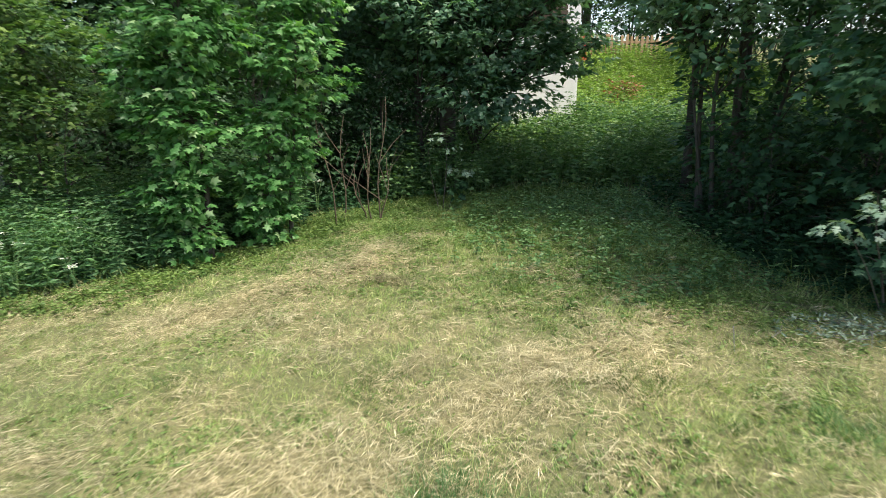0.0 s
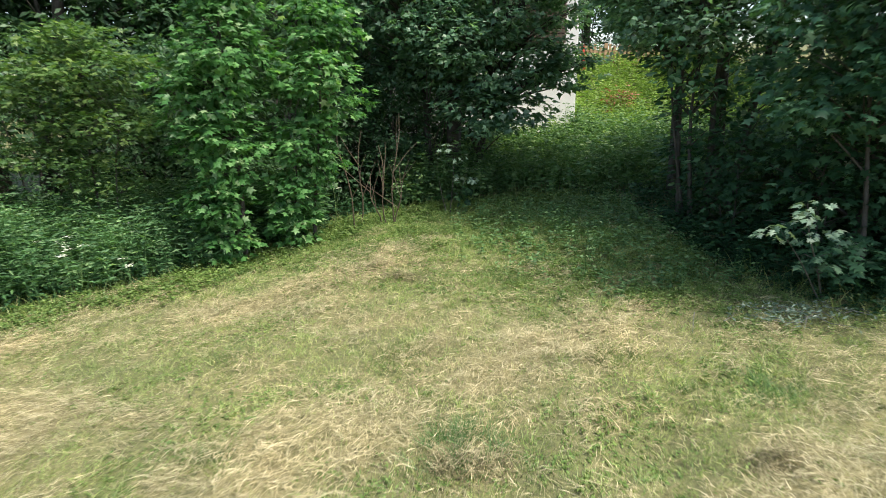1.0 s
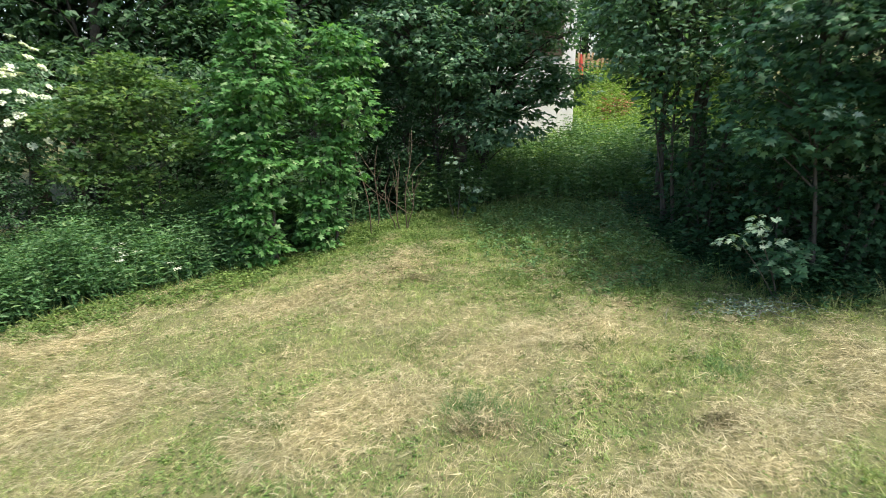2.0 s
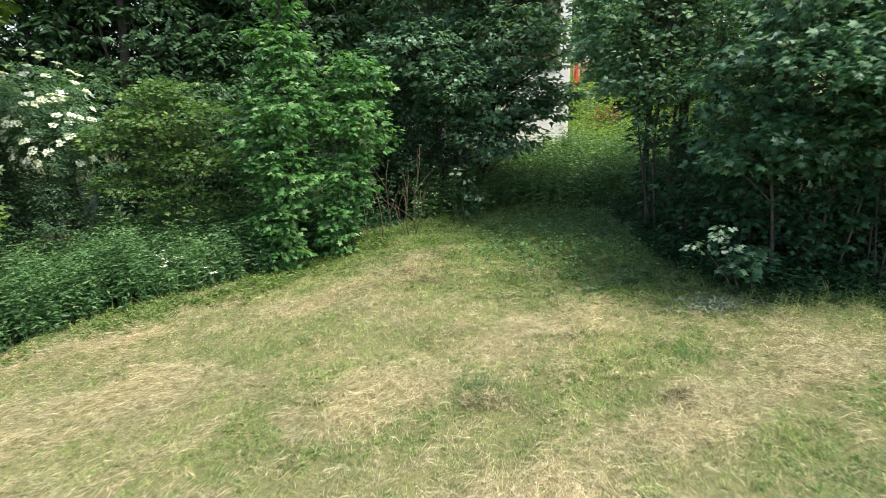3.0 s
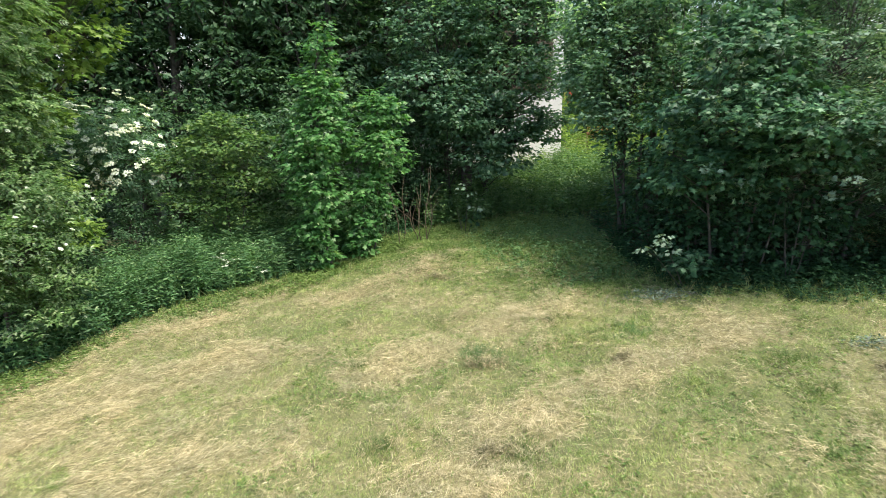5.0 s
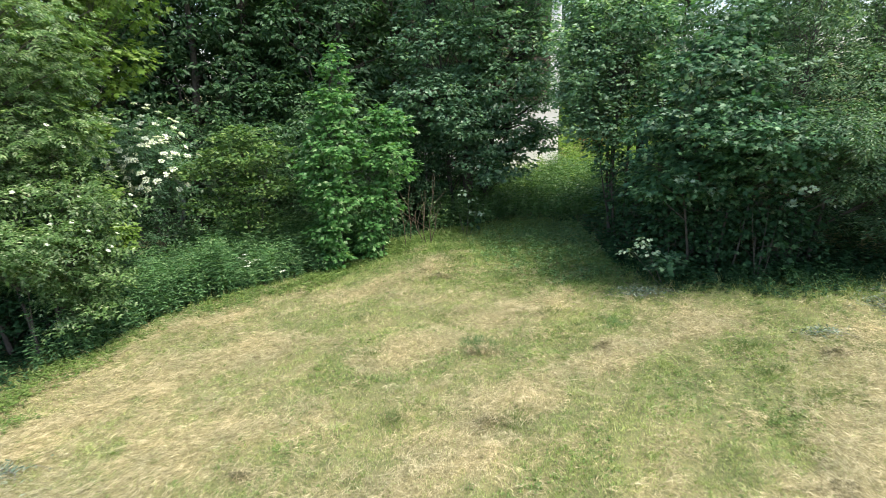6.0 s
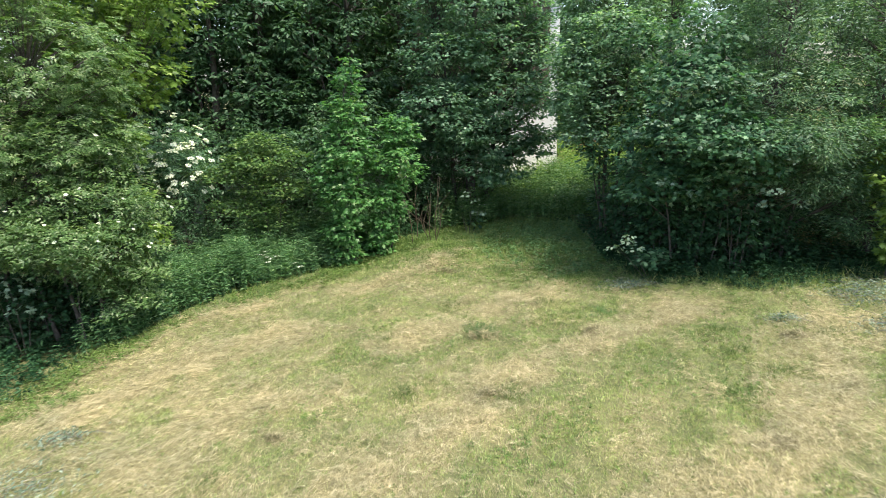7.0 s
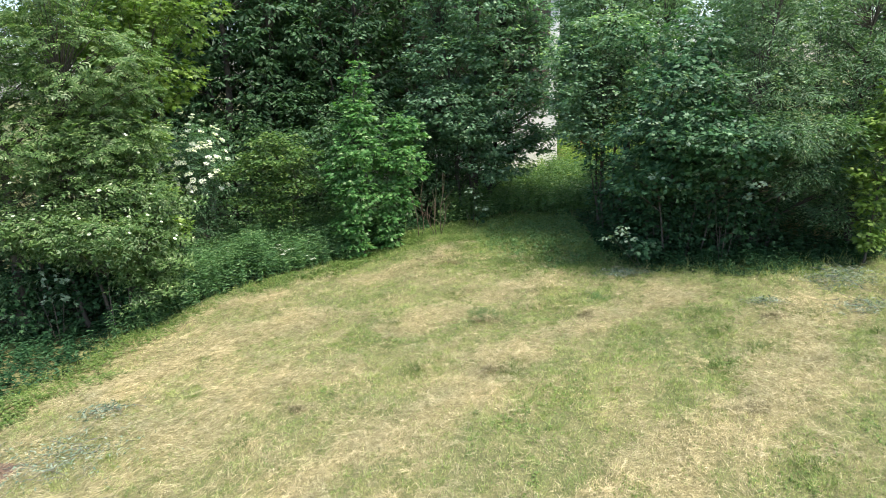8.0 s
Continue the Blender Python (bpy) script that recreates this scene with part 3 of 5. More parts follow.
# ---- elder with white flowers ----
def build_elder(x, y, lobes, stems, label, seed, blooms, leaf, size=0.135, toward=(0.3, -1.0, 0.45), head=0.065, low=1.35):
    ob = build_tree("elder_bush", x, y, label, "shrub", lobes, stems, ELDER, leaf, size, 10, seed, "elder bushes in flower", droop=0.3)
    r = np.random.default_rng(seed + 5)
    w = unit(np.array(toward))
    disc = fan([(math.cos(a) * q, math.sin(a) * q) for a, q in zip(np.linspace(0, 6.283, 11)[:-1], (1, 0.7, 0.95, 0.75, 1.05, 0.7, 0.9, 0.72, 1, 0.7))], (0, 0), 0.18)
    made = []
    while len(made) < blooms:
        cx, cy, cz, rx, ry, rz, n = lobes[r.integers(len(lobes))]
        d = unit(r.normal(size=3))
        if d @ w < 0.2 or cz + d[2] * rz < low:
            continue
        c = np.array((cx, cy, cz)) + d * np.array((rx, ry, rz)) * (1.1 + 0.2 * r.random())
        out = unit(np.array((0, 0, 1.0)) + 0.9 * d)
        rad = head * (1 + 0.7 * r.random())
        k = 30
        u = unit(np.cross(out, (0.3, 0.9, 0.1)))
        v = np.cross(out, u)
        q, a = rad * np.sqrt(r.random(k)), r.random(k) * 6.283
        pos = c + (q * np.cos(a))[:, None] * u + (q * np.sin(a))[:, None] * v + (0.35 * rad - 2.2 * q * q)[:, None] * out
        foot = c - 0.7 * rad * out
        thin = 0.0012 * unit(r.normal(size=(k, 3)))
        rays = np.stack([np.repeat(foot[None], k, 0), pos - thin, pos + thin], 1).reshape(-1, 3), np.arange(3 * k).reshape(-1, 3)
        made.append(lay(disc, pos, u + 0.5 * r.normal(size=(k, 3)), out + 0.35 * r.normal(size=(k, 3)), (0.017 + 0.014 * r.random(k)) * head / 0.065))
        part("flower_head", tri_mesh("flower_head", *join([made[-1], rays]), M_FLOWER), ob, "flat white flower head")
    return ob


build_elder(-6.45, 6.7, [(0, 0, 2.7, 0.8, 0.7, 0.6, 110), (0.5, -0.2, 2.2, 0.65, 0.55, 0.5, 76), (-0.8, 0, 2.4, 0.8, 0.7, 0.7, 90), (-0.1, 0, 1.5, 0.9, 0.5, 0.5, 60)],
            [(0, 0, 0.1, 0, 2.2, 0.04), (-0.2, 0, -0.8, 0, 2.0, 0.035), (0.2, 0, 0.5, -0.1, 1.9, 0.03)], "elder bush covered in flat white flower heads", 23, 125, M_BLUE, head=0.046, low=1.9)
build_elder(-6.0, 2.85, [(0.1, 0, 1.6, 0.85, 0.75, 0.5, 140), (-0.6, -0.1, 1.8, 0.8, 0.7, 0.5, 110), (-1.3, 0.2, 2.1, 1.0, 0.8, 0.7, 130), (-0.2, 0.3, 2.4, 0.9, 0.8, 0.6, 130), (0.35, 0.1, 0.75, 0.5, 0.5, 0.4, 50), (-0.2, 0.3, 3.1, 0.8, 0.7, 0.5, 90), (0.55, 0.25, 2.2, 0.6, 0.6, 0.45, 90), (0.45, 0.1, 1.2, 0.55, 0.5, 0.35, 70), (0.1, -0.6, 1.85, 0.9, 0.35, 0.35, 90), (-0.9, -0.5, 1.9, 0.9, 0.4, 0.35, 80)],
            [(0, 0, 0.2, 0, 2.0, 0.035), (-0.3, 0, -0.6, 0, 2.0, 0.04), (-0.8, 0.1, -1.3, 0.2, 2.2, 0.045), (0.25, 0.05, 0.4, -0.1, 1.5, 0.025), (-0.1, -0.3, -0.1, -0.3, 1.2, 0.02)],
            "grey-green elder bush with scattered white flowers", 29, 46, M_GREY, head=0.02)

# ---- tall trees ----
build_tree("ash_tree", -7.85, 2.75, "tall tree with light feathery leaves leaning over the meadow", "tree",
           [(0.7, 0.3, 3.4, 1.2, 1.0, 0.7, 210), (1.75, 0.5, 3.35, 0.9, 0.8, 0.55, 140), (1.5, 0.6, 4.6, 1.2, 1.0, 0.9, 200), (-0.5, 0.4, 4.6, 1.4, 1.2, 1.0, 190), (0.4, 0.6, 6.0, 1.7, 1.4, 1.1, 240), (-0.8, 0.1, 2.8, 1.0, 1.0, 0.8, 120), (2.0, 0.6, 4.1, 0.6, 0.6, 0.4, 60)],
           [(0, 0, 0.3, 0.4, 6.2, 0.12), (0.15, 0.1, 1.2, 0.5, 4.8, 0.06), (-0.1, 0.05, -0.6, 0.3, 4.6, 0.06)], ASH, M_GREY, 0.165, 9, 31, droop=0.35)
build_tree("maple_tree", -7.5, 5.3, "maple with yellowish leaves overhanging the elder", "tree",
           [(1.3, -0.4, 4.3, 1.0, 0.8, 0.6, 150), (0.6, -0.2, 5.2, 1.4, 1.1, 0.9, 190), (1.8, -0.2, 5.5, 1.1, 1.0, 0.8, 150), (0.9, -0.9, 3.3, 0.9, 0.6, 0.5, 90), (1.3, -1.2, 2.3, 0.55, 0.45, 0.4, 40), (1.6, -1.2, 1.5, 0.55, 0.4, 0.3, 26)],
           [(0, 0, 0.4, -0.2, 5.2, 0.08), (0.1, 0, 1.4, -0.6, 4.4, 0.05)], MAPLE_SMALL, M_LIME, 0.12, 12, 37, droop=0.4)
build_tree("broad_tree", 0.1, 9.0, "broad dark tree with dense bluish green leaves", "tree",
           [(-0.6, -0.2, 2.1, 0.8, 0.5, 0.4, 90), (0.6, -0.6, 2.0, 1.0, 0.8, 0.5, 150), (-0.7, -0.5, 2.9, 1.1, 0.9, 0.7, 210), (0.8, -0.4, 3.0, 1.2, 0.9, 0.7, 230), (-0.5, -0.3, 3.9, 1.3, 1.0, 0.8, 240), (0.8, -0.2, 4.1, 1.3, 1.0, 0.8, 230),
            (0.1, 0, 5.1, 1.6, 1.2, 0.9, 260), (-0.3, 0.1, 5.9, 1.5, 1.2, 0.9, 200), (0.9, 0.2, 5.9, 1.2, 1.0, 0.8, 130), (1.55, -0.5, 2.05, 0.6, 0.5, 0.35, 70), (0.5, -1.0, 1.4, 0.8, 0.4, 0.35, 80), (-0.1, -1.0, 2.4, 0.9, 0.4, 0.4, 90), (1.5, 0.0, 5.2, 0.6, 0.6, 0.6, 60), (1.5, -0.1, 4.2, 0.65, 0.6, 0.6, 70), (1.5, -0.2, 3.2, 0.55, 0.5, 0.5, 50)],
           [(0, 0, 0, 0.1, 6.8, 0.14), (-0.35, -0.1, -0.8, -0.1, 5.2, 0.06), (0.3, 0, 0.9, 0, 5.4, 0.07)], MAPLE_FAR, M_BLUE, 0.098, 17, 41, droop=0.45, spread=0.2, tall=0.45)

# ---- trees and shrubs on the shady edge ----
RIGHT = "trees along the meadow's shady edge"
# The thicket's crown carries its light in the lighter leaf colour.
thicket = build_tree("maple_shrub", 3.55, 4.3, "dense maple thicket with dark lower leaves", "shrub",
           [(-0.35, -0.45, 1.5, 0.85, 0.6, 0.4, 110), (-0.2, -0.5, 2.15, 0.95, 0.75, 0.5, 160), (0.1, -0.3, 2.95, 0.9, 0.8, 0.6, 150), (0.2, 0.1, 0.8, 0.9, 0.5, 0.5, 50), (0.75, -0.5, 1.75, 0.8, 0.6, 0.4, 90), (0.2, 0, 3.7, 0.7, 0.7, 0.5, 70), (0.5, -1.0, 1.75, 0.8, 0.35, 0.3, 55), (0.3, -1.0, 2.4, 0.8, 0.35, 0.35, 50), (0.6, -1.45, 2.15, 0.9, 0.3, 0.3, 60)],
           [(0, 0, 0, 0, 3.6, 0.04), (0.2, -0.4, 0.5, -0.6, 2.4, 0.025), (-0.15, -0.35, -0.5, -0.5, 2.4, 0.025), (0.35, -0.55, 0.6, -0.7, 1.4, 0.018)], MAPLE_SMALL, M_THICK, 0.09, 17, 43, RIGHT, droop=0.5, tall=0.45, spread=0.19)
# Pale clusters paint the sky's shine on the thicket's outer young leaves.
V, F, tips = crown([(-0.4, -1.0, 1.55, 0.5, 0.2, 0.25, 4), (0.1, -1.3, 2.3, 0.5, 0.2, 0.3, 6), (0.7, -1.45, 1.6, 0.5, 0.2, 0.4, 5), (-0.75, -0.9, 2.3, 0.3, 0.2, 0.4, 6), (1.2, -1.6, 2.1, 0.4, 0.15, 0.3, 6), (1.1, -1.2, 1.3, 0.4, 0.15, 0.2, 4), (-0.3, -1.1, 2.9, 0.5, 0.2, 0.3, 5), (0.5, -1.2, 3.0, 0.5, 0.2, 0.3, 5)], MAPLE, 0.075, 9, 45, 0.09, 0.2, 0.6, 0.8)
part("young_foliage", tri_mesh("young_foliage", V, F, M_PALE), thicket, "young leaves painted pale as by sky shine", "stuff")
# The hazel shares the leaf colour with the light painted in.
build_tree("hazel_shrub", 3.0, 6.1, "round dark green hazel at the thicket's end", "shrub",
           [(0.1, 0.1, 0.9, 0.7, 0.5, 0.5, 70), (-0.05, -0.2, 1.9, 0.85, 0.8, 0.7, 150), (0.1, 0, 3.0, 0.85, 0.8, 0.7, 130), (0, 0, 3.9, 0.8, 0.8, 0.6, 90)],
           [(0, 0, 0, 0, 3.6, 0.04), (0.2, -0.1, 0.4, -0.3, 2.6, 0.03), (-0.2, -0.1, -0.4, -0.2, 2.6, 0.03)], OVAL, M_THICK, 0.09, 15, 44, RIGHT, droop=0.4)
build_tree("whitebeam_shrub", 2.75, 6.2, "slender shrub with silvery green leaves beside the gap", "shrub",
           [(-0.65, -0.1, 2.3, 0.42, 0.4, 0.3, 50), (-0.7, -0.1, 2.9, 0.48, 0.45, 0.45, 70), (-0.6, 0, 3.6, 0.55, 0.5, 0.45, 70), (-0.2, -0.3, 3.1, 0.7, 0.5, 0.6, 80), (0.1, -0.1, 4.1, 0.7, 0.6, 0.5, 80), (-0.2, -0.5, 2.3, 0.6, 0.35, 0.4, 50)],
           [(0, 0, -0.3, 0, 4.1, 0.03), (0.05, -0.05, -0.5, -0.1, 3.0, 0.02)], MAPLE_FAR, M_SILVER, 0.085, 14, 46, RIGHT, droop=0.3, spread=0.18)
build_tree("willow_shrub", 5.0, 4.1, "tall shrub with narrow silvery grey-green leaves", "shrub",
           [(0.0, 0.1, 0.9, 0.9, 0.5, 0.5, 70), (0, -0.4, 1.95, 1.0, 0.7, 0.5, 170), (0, -0.3, 2.8, 1.1, 0.8, 0.7, 190), (0.2, 0, 3.8, 1.1, 0.9, 0.8, 180), (0.9, -0.45, 1.6, 0.8, 0.6, 0.45, 120), (0.4, -0.85, 1.6, 0.8, 0.4, 0.3, 80), (0.1, -0.95, 2.2, 0.9, 0.4, 0.4, 80), (0.0, -1.4, 2.25, 0.9, 0.3, 0.35, 70), (0.1, 0.2, 4.5, 0.8, 0.8, 0.5, 80)],
           [(0, 0, 0, 0, 4.5, 0.06), (0.2, -0.1, 0.7, -0.3, 3.0, 0.035), (-0.2, -0.1, -0.4, -0.3, 3.0, 0.035)], LANCE, M_WILLOW, 0.068, 38, 47, RIGHT, spread=0.2, droop=0.3)
build_tree("willow_shrub", 6.6, 3.9, "tall shrub with narrow silvery grey-green leaves", "shrub",
           [(0, 0.1, 0.9, 1.0, 0.5, 0.5, 60), (0.1, -0.6, 1.35, 0.9, 0.5, 0.4, 110), (-0.2, -0.55, 0.75, 0.8, 0.35, 0.4, 60), (0, -0.3, 1.8, 1.1, 0.7, 0.6, 170), (0, -0.2, 2.9, 1.2, 0.9, 0.8, 190), (0.1, 0, 4.0, 1.2, 0.9, 0.9, 180)],
           [(0, 0, 0, 0, 4.2, 0.06), (0.2, -0.1, 0.7, -0.3, 3.0, 0.035)], LANCE, M_WILLOW, 0.068, 38, 53, RIGHT, spread=0.2, droop=0.3)
build_tree("maple_tree", 6.2, 2.8, "young maple with yellow-green sunlit leaves", "tree",
           [(0.05, 0.05, 0.55, 0.32, 0.32, 0.3, 22), (0.1, 0, 1.15, 0.35, 0.35, 0.3, 24), (0.05, 0, 1.7, 0.45, 0.4, 0.4, 44), (0.1, 0, 2.3, 0.4, 0.4, 0.35, 36), (0.2, 0.1, 2.75, 0.25, 0.25, 0.25, 14)],
           [(0, 0, 0.2, 0.1, 2.8, 0.02)], MAPLE_SMALL, M_LIME, 0.09, 16, 59, RIGHT, droop=0.45)
# Deep shade under the crowns is painted in by the dark leaf colour.
low_maple = build_tree("low_maple", 4.3, 3.75, "low maple growth under the thicket, leaves coloured for deep shade", "shrub",
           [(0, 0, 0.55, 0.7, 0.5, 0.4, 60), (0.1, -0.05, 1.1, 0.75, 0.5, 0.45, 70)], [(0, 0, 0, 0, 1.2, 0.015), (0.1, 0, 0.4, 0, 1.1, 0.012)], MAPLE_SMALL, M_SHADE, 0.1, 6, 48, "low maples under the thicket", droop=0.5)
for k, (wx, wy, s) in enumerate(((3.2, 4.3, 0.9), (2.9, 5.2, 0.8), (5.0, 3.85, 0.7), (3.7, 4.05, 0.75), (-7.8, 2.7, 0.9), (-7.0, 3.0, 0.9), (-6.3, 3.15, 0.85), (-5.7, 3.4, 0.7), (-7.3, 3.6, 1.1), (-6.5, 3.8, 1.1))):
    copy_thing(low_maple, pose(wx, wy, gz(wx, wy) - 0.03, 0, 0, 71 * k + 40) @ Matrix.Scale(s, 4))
build_tree("poplar_tree", 3.6, 7.25, "tall tree with soft bluish green foliage", "tree",
           [(-0.55, -0.2, 3.0, 1.0, 0.7, 0.7, 160), (-0.5, -0.3, 4.1, 1.1, 0.65, 0.8, 140), (0.3, -0.3, 5.0, 1.1, 0.7, 0.8, 110), (-0.5, -0.3, 5.1, 1.0, 0.65, 0.6, 80), (0.7, -0.3, 3.0, 1.0, 0.8, 0.7, 110), (-1.15, -0.5, 2.75, 0.55, 0.5, 0.4, 60), (-1.45, -0.4, 3.3, 0.5, 0.45, 0.5, 60), (-0.9, -0.4, 3.4, 0.8, 0.6, 0.5, 80), (-1.1, -0.3, 2.2, 0.45, 0.35, 0.3, 50), (-1.5, -0.25, 2.75, 0.3, 0.35, 0.45, 50), (-1.25, -0.4, 2.75, 0.42, 0.4, 0.35, 60), (-1.25, -0.5, 3.4, 0.42, 0.4, 0.4, 80), (-1.3, -0.5, 4.1, 0.42, 0.4, 0.4, 80), (-1.3, -0.4, 4.8, 0.45, 0.4, 0.45, 80)],
           [(0, 0, 0, 0, 5.8, 0.1), (0.3, 0.1, 0.6, -0.2, 4.8, 0.06), (-0.5, 0.2, -0.6, 0, 4.6, 0.06)], BROAD, M_SILVER, 0.085, 27, 61, RIGHT, spread=0.19, droop=0.4)
build_tree("poplar_tree", 5.9, 6.3, "tall tree with soft bluish green foliage", "tree",
           [(-0.3, -0.4, 4.4, 1.3, 1.0, 0.9, 190), (0.2, 0, 5.2, 1.3, 1.1, 0.8, 190), (0.1, -0.3, 3.0, 1.2, 1.0, 0.8, 140)],
           [(0, 0, 0, 0, 5.4, 0.1)], BROAD, M_SILVER, 0.085, 27, 67, RIGHT, spread=0.19, droop=0.4)
build_tree("copper_shrub", 4.35, 14.6, "small copper-leaved shrub on the sunny bank", "shrub",
           [(0, 0, 0.55, 0.4, 0.3, 0.3, 40)], [(0, 0, 0, 0, 0.6, 0.015)], OVAL, M_COPPER, 0.08, 8, 69)


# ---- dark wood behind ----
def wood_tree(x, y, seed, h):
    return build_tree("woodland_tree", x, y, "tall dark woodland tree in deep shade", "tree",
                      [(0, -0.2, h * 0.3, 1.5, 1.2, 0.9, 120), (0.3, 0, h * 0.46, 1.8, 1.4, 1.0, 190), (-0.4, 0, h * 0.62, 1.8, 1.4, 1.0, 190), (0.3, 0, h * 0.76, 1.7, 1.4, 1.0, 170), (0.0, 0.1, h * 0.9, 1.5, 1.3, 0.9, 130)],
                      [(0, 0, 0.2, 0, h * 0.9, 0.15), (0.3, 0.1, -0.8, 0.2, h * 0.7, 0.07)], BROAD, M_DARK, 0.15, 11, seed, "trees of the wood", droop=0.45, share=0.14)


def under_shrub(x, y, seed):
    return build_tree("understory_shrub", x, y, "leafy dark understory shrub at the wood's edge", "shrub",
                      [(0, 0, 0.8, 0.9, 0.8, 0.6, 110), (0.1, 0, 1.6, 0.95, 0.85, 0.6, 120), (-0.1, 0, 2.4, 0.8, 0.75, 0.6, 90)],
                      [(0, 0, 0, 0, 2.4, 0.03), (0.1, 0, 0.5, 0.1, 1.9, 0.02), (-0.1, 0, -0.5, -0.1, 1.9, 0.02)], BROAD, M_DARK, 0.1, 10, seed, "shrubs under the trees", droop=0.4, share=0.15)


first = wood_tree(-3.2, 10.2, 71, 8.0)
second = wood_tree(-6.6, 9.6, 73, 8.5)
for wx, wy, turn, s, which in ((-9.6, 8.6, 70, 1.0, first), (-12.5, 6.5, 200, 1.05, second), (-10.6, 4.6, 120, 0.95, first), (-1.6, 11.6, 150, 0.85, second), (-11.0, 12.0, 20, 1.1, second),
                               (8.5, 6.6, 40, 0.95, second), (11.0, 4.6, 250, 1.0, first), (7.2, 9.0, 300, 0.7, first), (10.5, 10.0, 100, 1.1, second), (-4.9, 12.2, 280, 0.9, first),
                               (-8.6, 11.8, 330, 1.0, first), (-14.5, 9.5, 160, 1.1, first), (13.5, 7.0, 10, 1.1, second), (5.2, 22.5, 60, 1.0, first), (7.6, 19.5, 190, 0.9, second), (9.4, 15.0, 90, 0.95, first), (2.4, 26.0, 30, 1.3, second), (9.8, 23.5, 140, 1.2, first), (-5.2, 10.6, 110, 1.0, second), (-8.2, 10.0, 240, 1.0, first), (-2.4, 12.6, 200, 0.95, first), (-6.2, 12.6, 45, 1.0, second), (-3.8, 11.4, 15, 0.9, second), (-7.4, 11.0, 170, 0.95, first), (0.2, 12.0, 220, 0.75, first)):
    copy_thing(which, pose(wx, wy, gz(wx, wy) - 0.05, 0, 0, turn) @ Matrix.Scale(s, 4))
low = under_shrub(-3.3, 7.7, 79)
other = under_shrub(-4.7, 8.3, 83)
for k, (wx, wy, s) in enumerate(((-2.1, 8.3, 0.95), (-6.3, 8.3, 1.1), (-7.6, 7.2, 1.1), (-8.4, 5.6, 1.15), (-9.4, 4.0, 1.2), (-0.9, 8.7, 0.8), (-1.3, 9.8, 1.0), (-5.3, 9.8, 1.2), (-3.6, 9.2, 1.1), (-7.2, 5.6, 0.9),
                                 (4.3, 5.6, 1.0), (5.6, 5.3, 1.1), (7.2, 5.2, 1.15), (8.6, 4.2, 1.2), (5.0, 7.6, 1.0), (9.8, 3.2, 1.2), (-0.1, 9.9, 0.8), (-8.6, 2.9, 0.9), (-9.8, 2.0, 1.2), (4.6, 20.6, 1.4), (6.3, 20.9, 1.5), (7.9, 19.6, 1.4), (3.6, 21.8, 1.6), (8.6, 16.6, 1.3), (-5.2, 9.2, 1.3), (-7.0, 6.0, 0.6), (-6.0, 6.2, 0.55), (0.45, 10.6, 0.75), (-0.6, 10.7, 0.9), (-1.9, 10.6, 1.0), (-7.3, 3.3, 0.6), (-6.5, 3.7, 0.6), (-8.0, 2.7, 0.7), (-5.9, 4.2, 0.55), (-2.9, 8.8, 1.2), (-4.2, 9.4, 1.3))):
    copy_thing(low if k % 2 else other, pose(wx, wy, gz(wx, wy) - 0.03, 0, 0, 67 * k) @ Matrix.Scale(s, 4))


# ---- bare stems under the broad tree ----
def bare_stem(x, y, seed, h, lean):
    r = np.random.default_rng(seed)
    ob = holder("bare_stem", x, y, gz(x, y) - 0.02, "thin bare brown shrub stem forking upwards", "shrub stem", "bare stems under the tree")
    s = np.linspace(0, 1, 7)
    P = np.stack([lean * s * h + 0.03 * np.sin(s * 7 + seed), 0.03 * np.cos(s * 6), s * h], 1)
    made = [tube(P, np.linspace(0.01, 0.004, 7), 6)]
    for k in range(3):
        a = P[2 + k % 4]
        tip = a + np.array((r.normal() * 0.18, r.normal() * 0.1, 0.25 + 0.3 * r.random()))
        made.append(tube([a, 0.5 * (a + tip) + r.normal(size=3) * 0.02, tip], [0.005, 0.004, 0.002], 5))
    part("stem", tri_mesh("stem", *join(made), M_TWIG, True), ob)


for n, (sx, sy, h, lean) in enumerate(((-0.78, 6.95, 1.5, 0.08), (-0.86, 7.0, 1.1, -0.05), (-0.72, 6.9, 0.8, 0.12), (-1.25, 6.9, 1.4, -0.14), (-1.2, 7.0, 1.3, 0.03), (-0.95, 7.05, 0.7, -0.2))):
    bare_stem(sx, sy, 90 + n, h, lean)


# ---- pale shoots ----
def pale_shoot(x, y, h, w, n, seed, label):
    # Lower leaves take the dark colour that stands in for shade.
    ob = build_tree("pale_shoot", x, y, label, "shrub", [(0.08, 0, h * 0.38, w * 1.2, w, h * 0.25, n)],
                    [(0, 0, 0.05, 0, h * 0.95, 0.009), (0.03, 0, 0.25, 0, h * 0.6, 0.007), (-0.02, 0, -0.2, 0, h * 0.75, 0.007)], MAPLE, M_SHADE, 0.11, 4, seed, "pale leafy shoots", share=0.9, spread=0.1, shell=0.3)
    # The top leaves have the sky's gloss painted into their colour.
    V, F, tips = crown([(0, 0, h * 0.8, w * 0.9, w * 0.7, h * 0.2, n), (0.2, 0, h * 0.55, w * 0.8, w * 0.6, h * 0.12, n // 2)], MAPLE, 0.075, 4, seed + 1, 0.07, 0.5, 0.3, 0.7)
    part("top_foliage", tri_mesh("top_foliage", V, F, M_PALE), ob, "top leaves painted pale as by sky shine", "stuff")


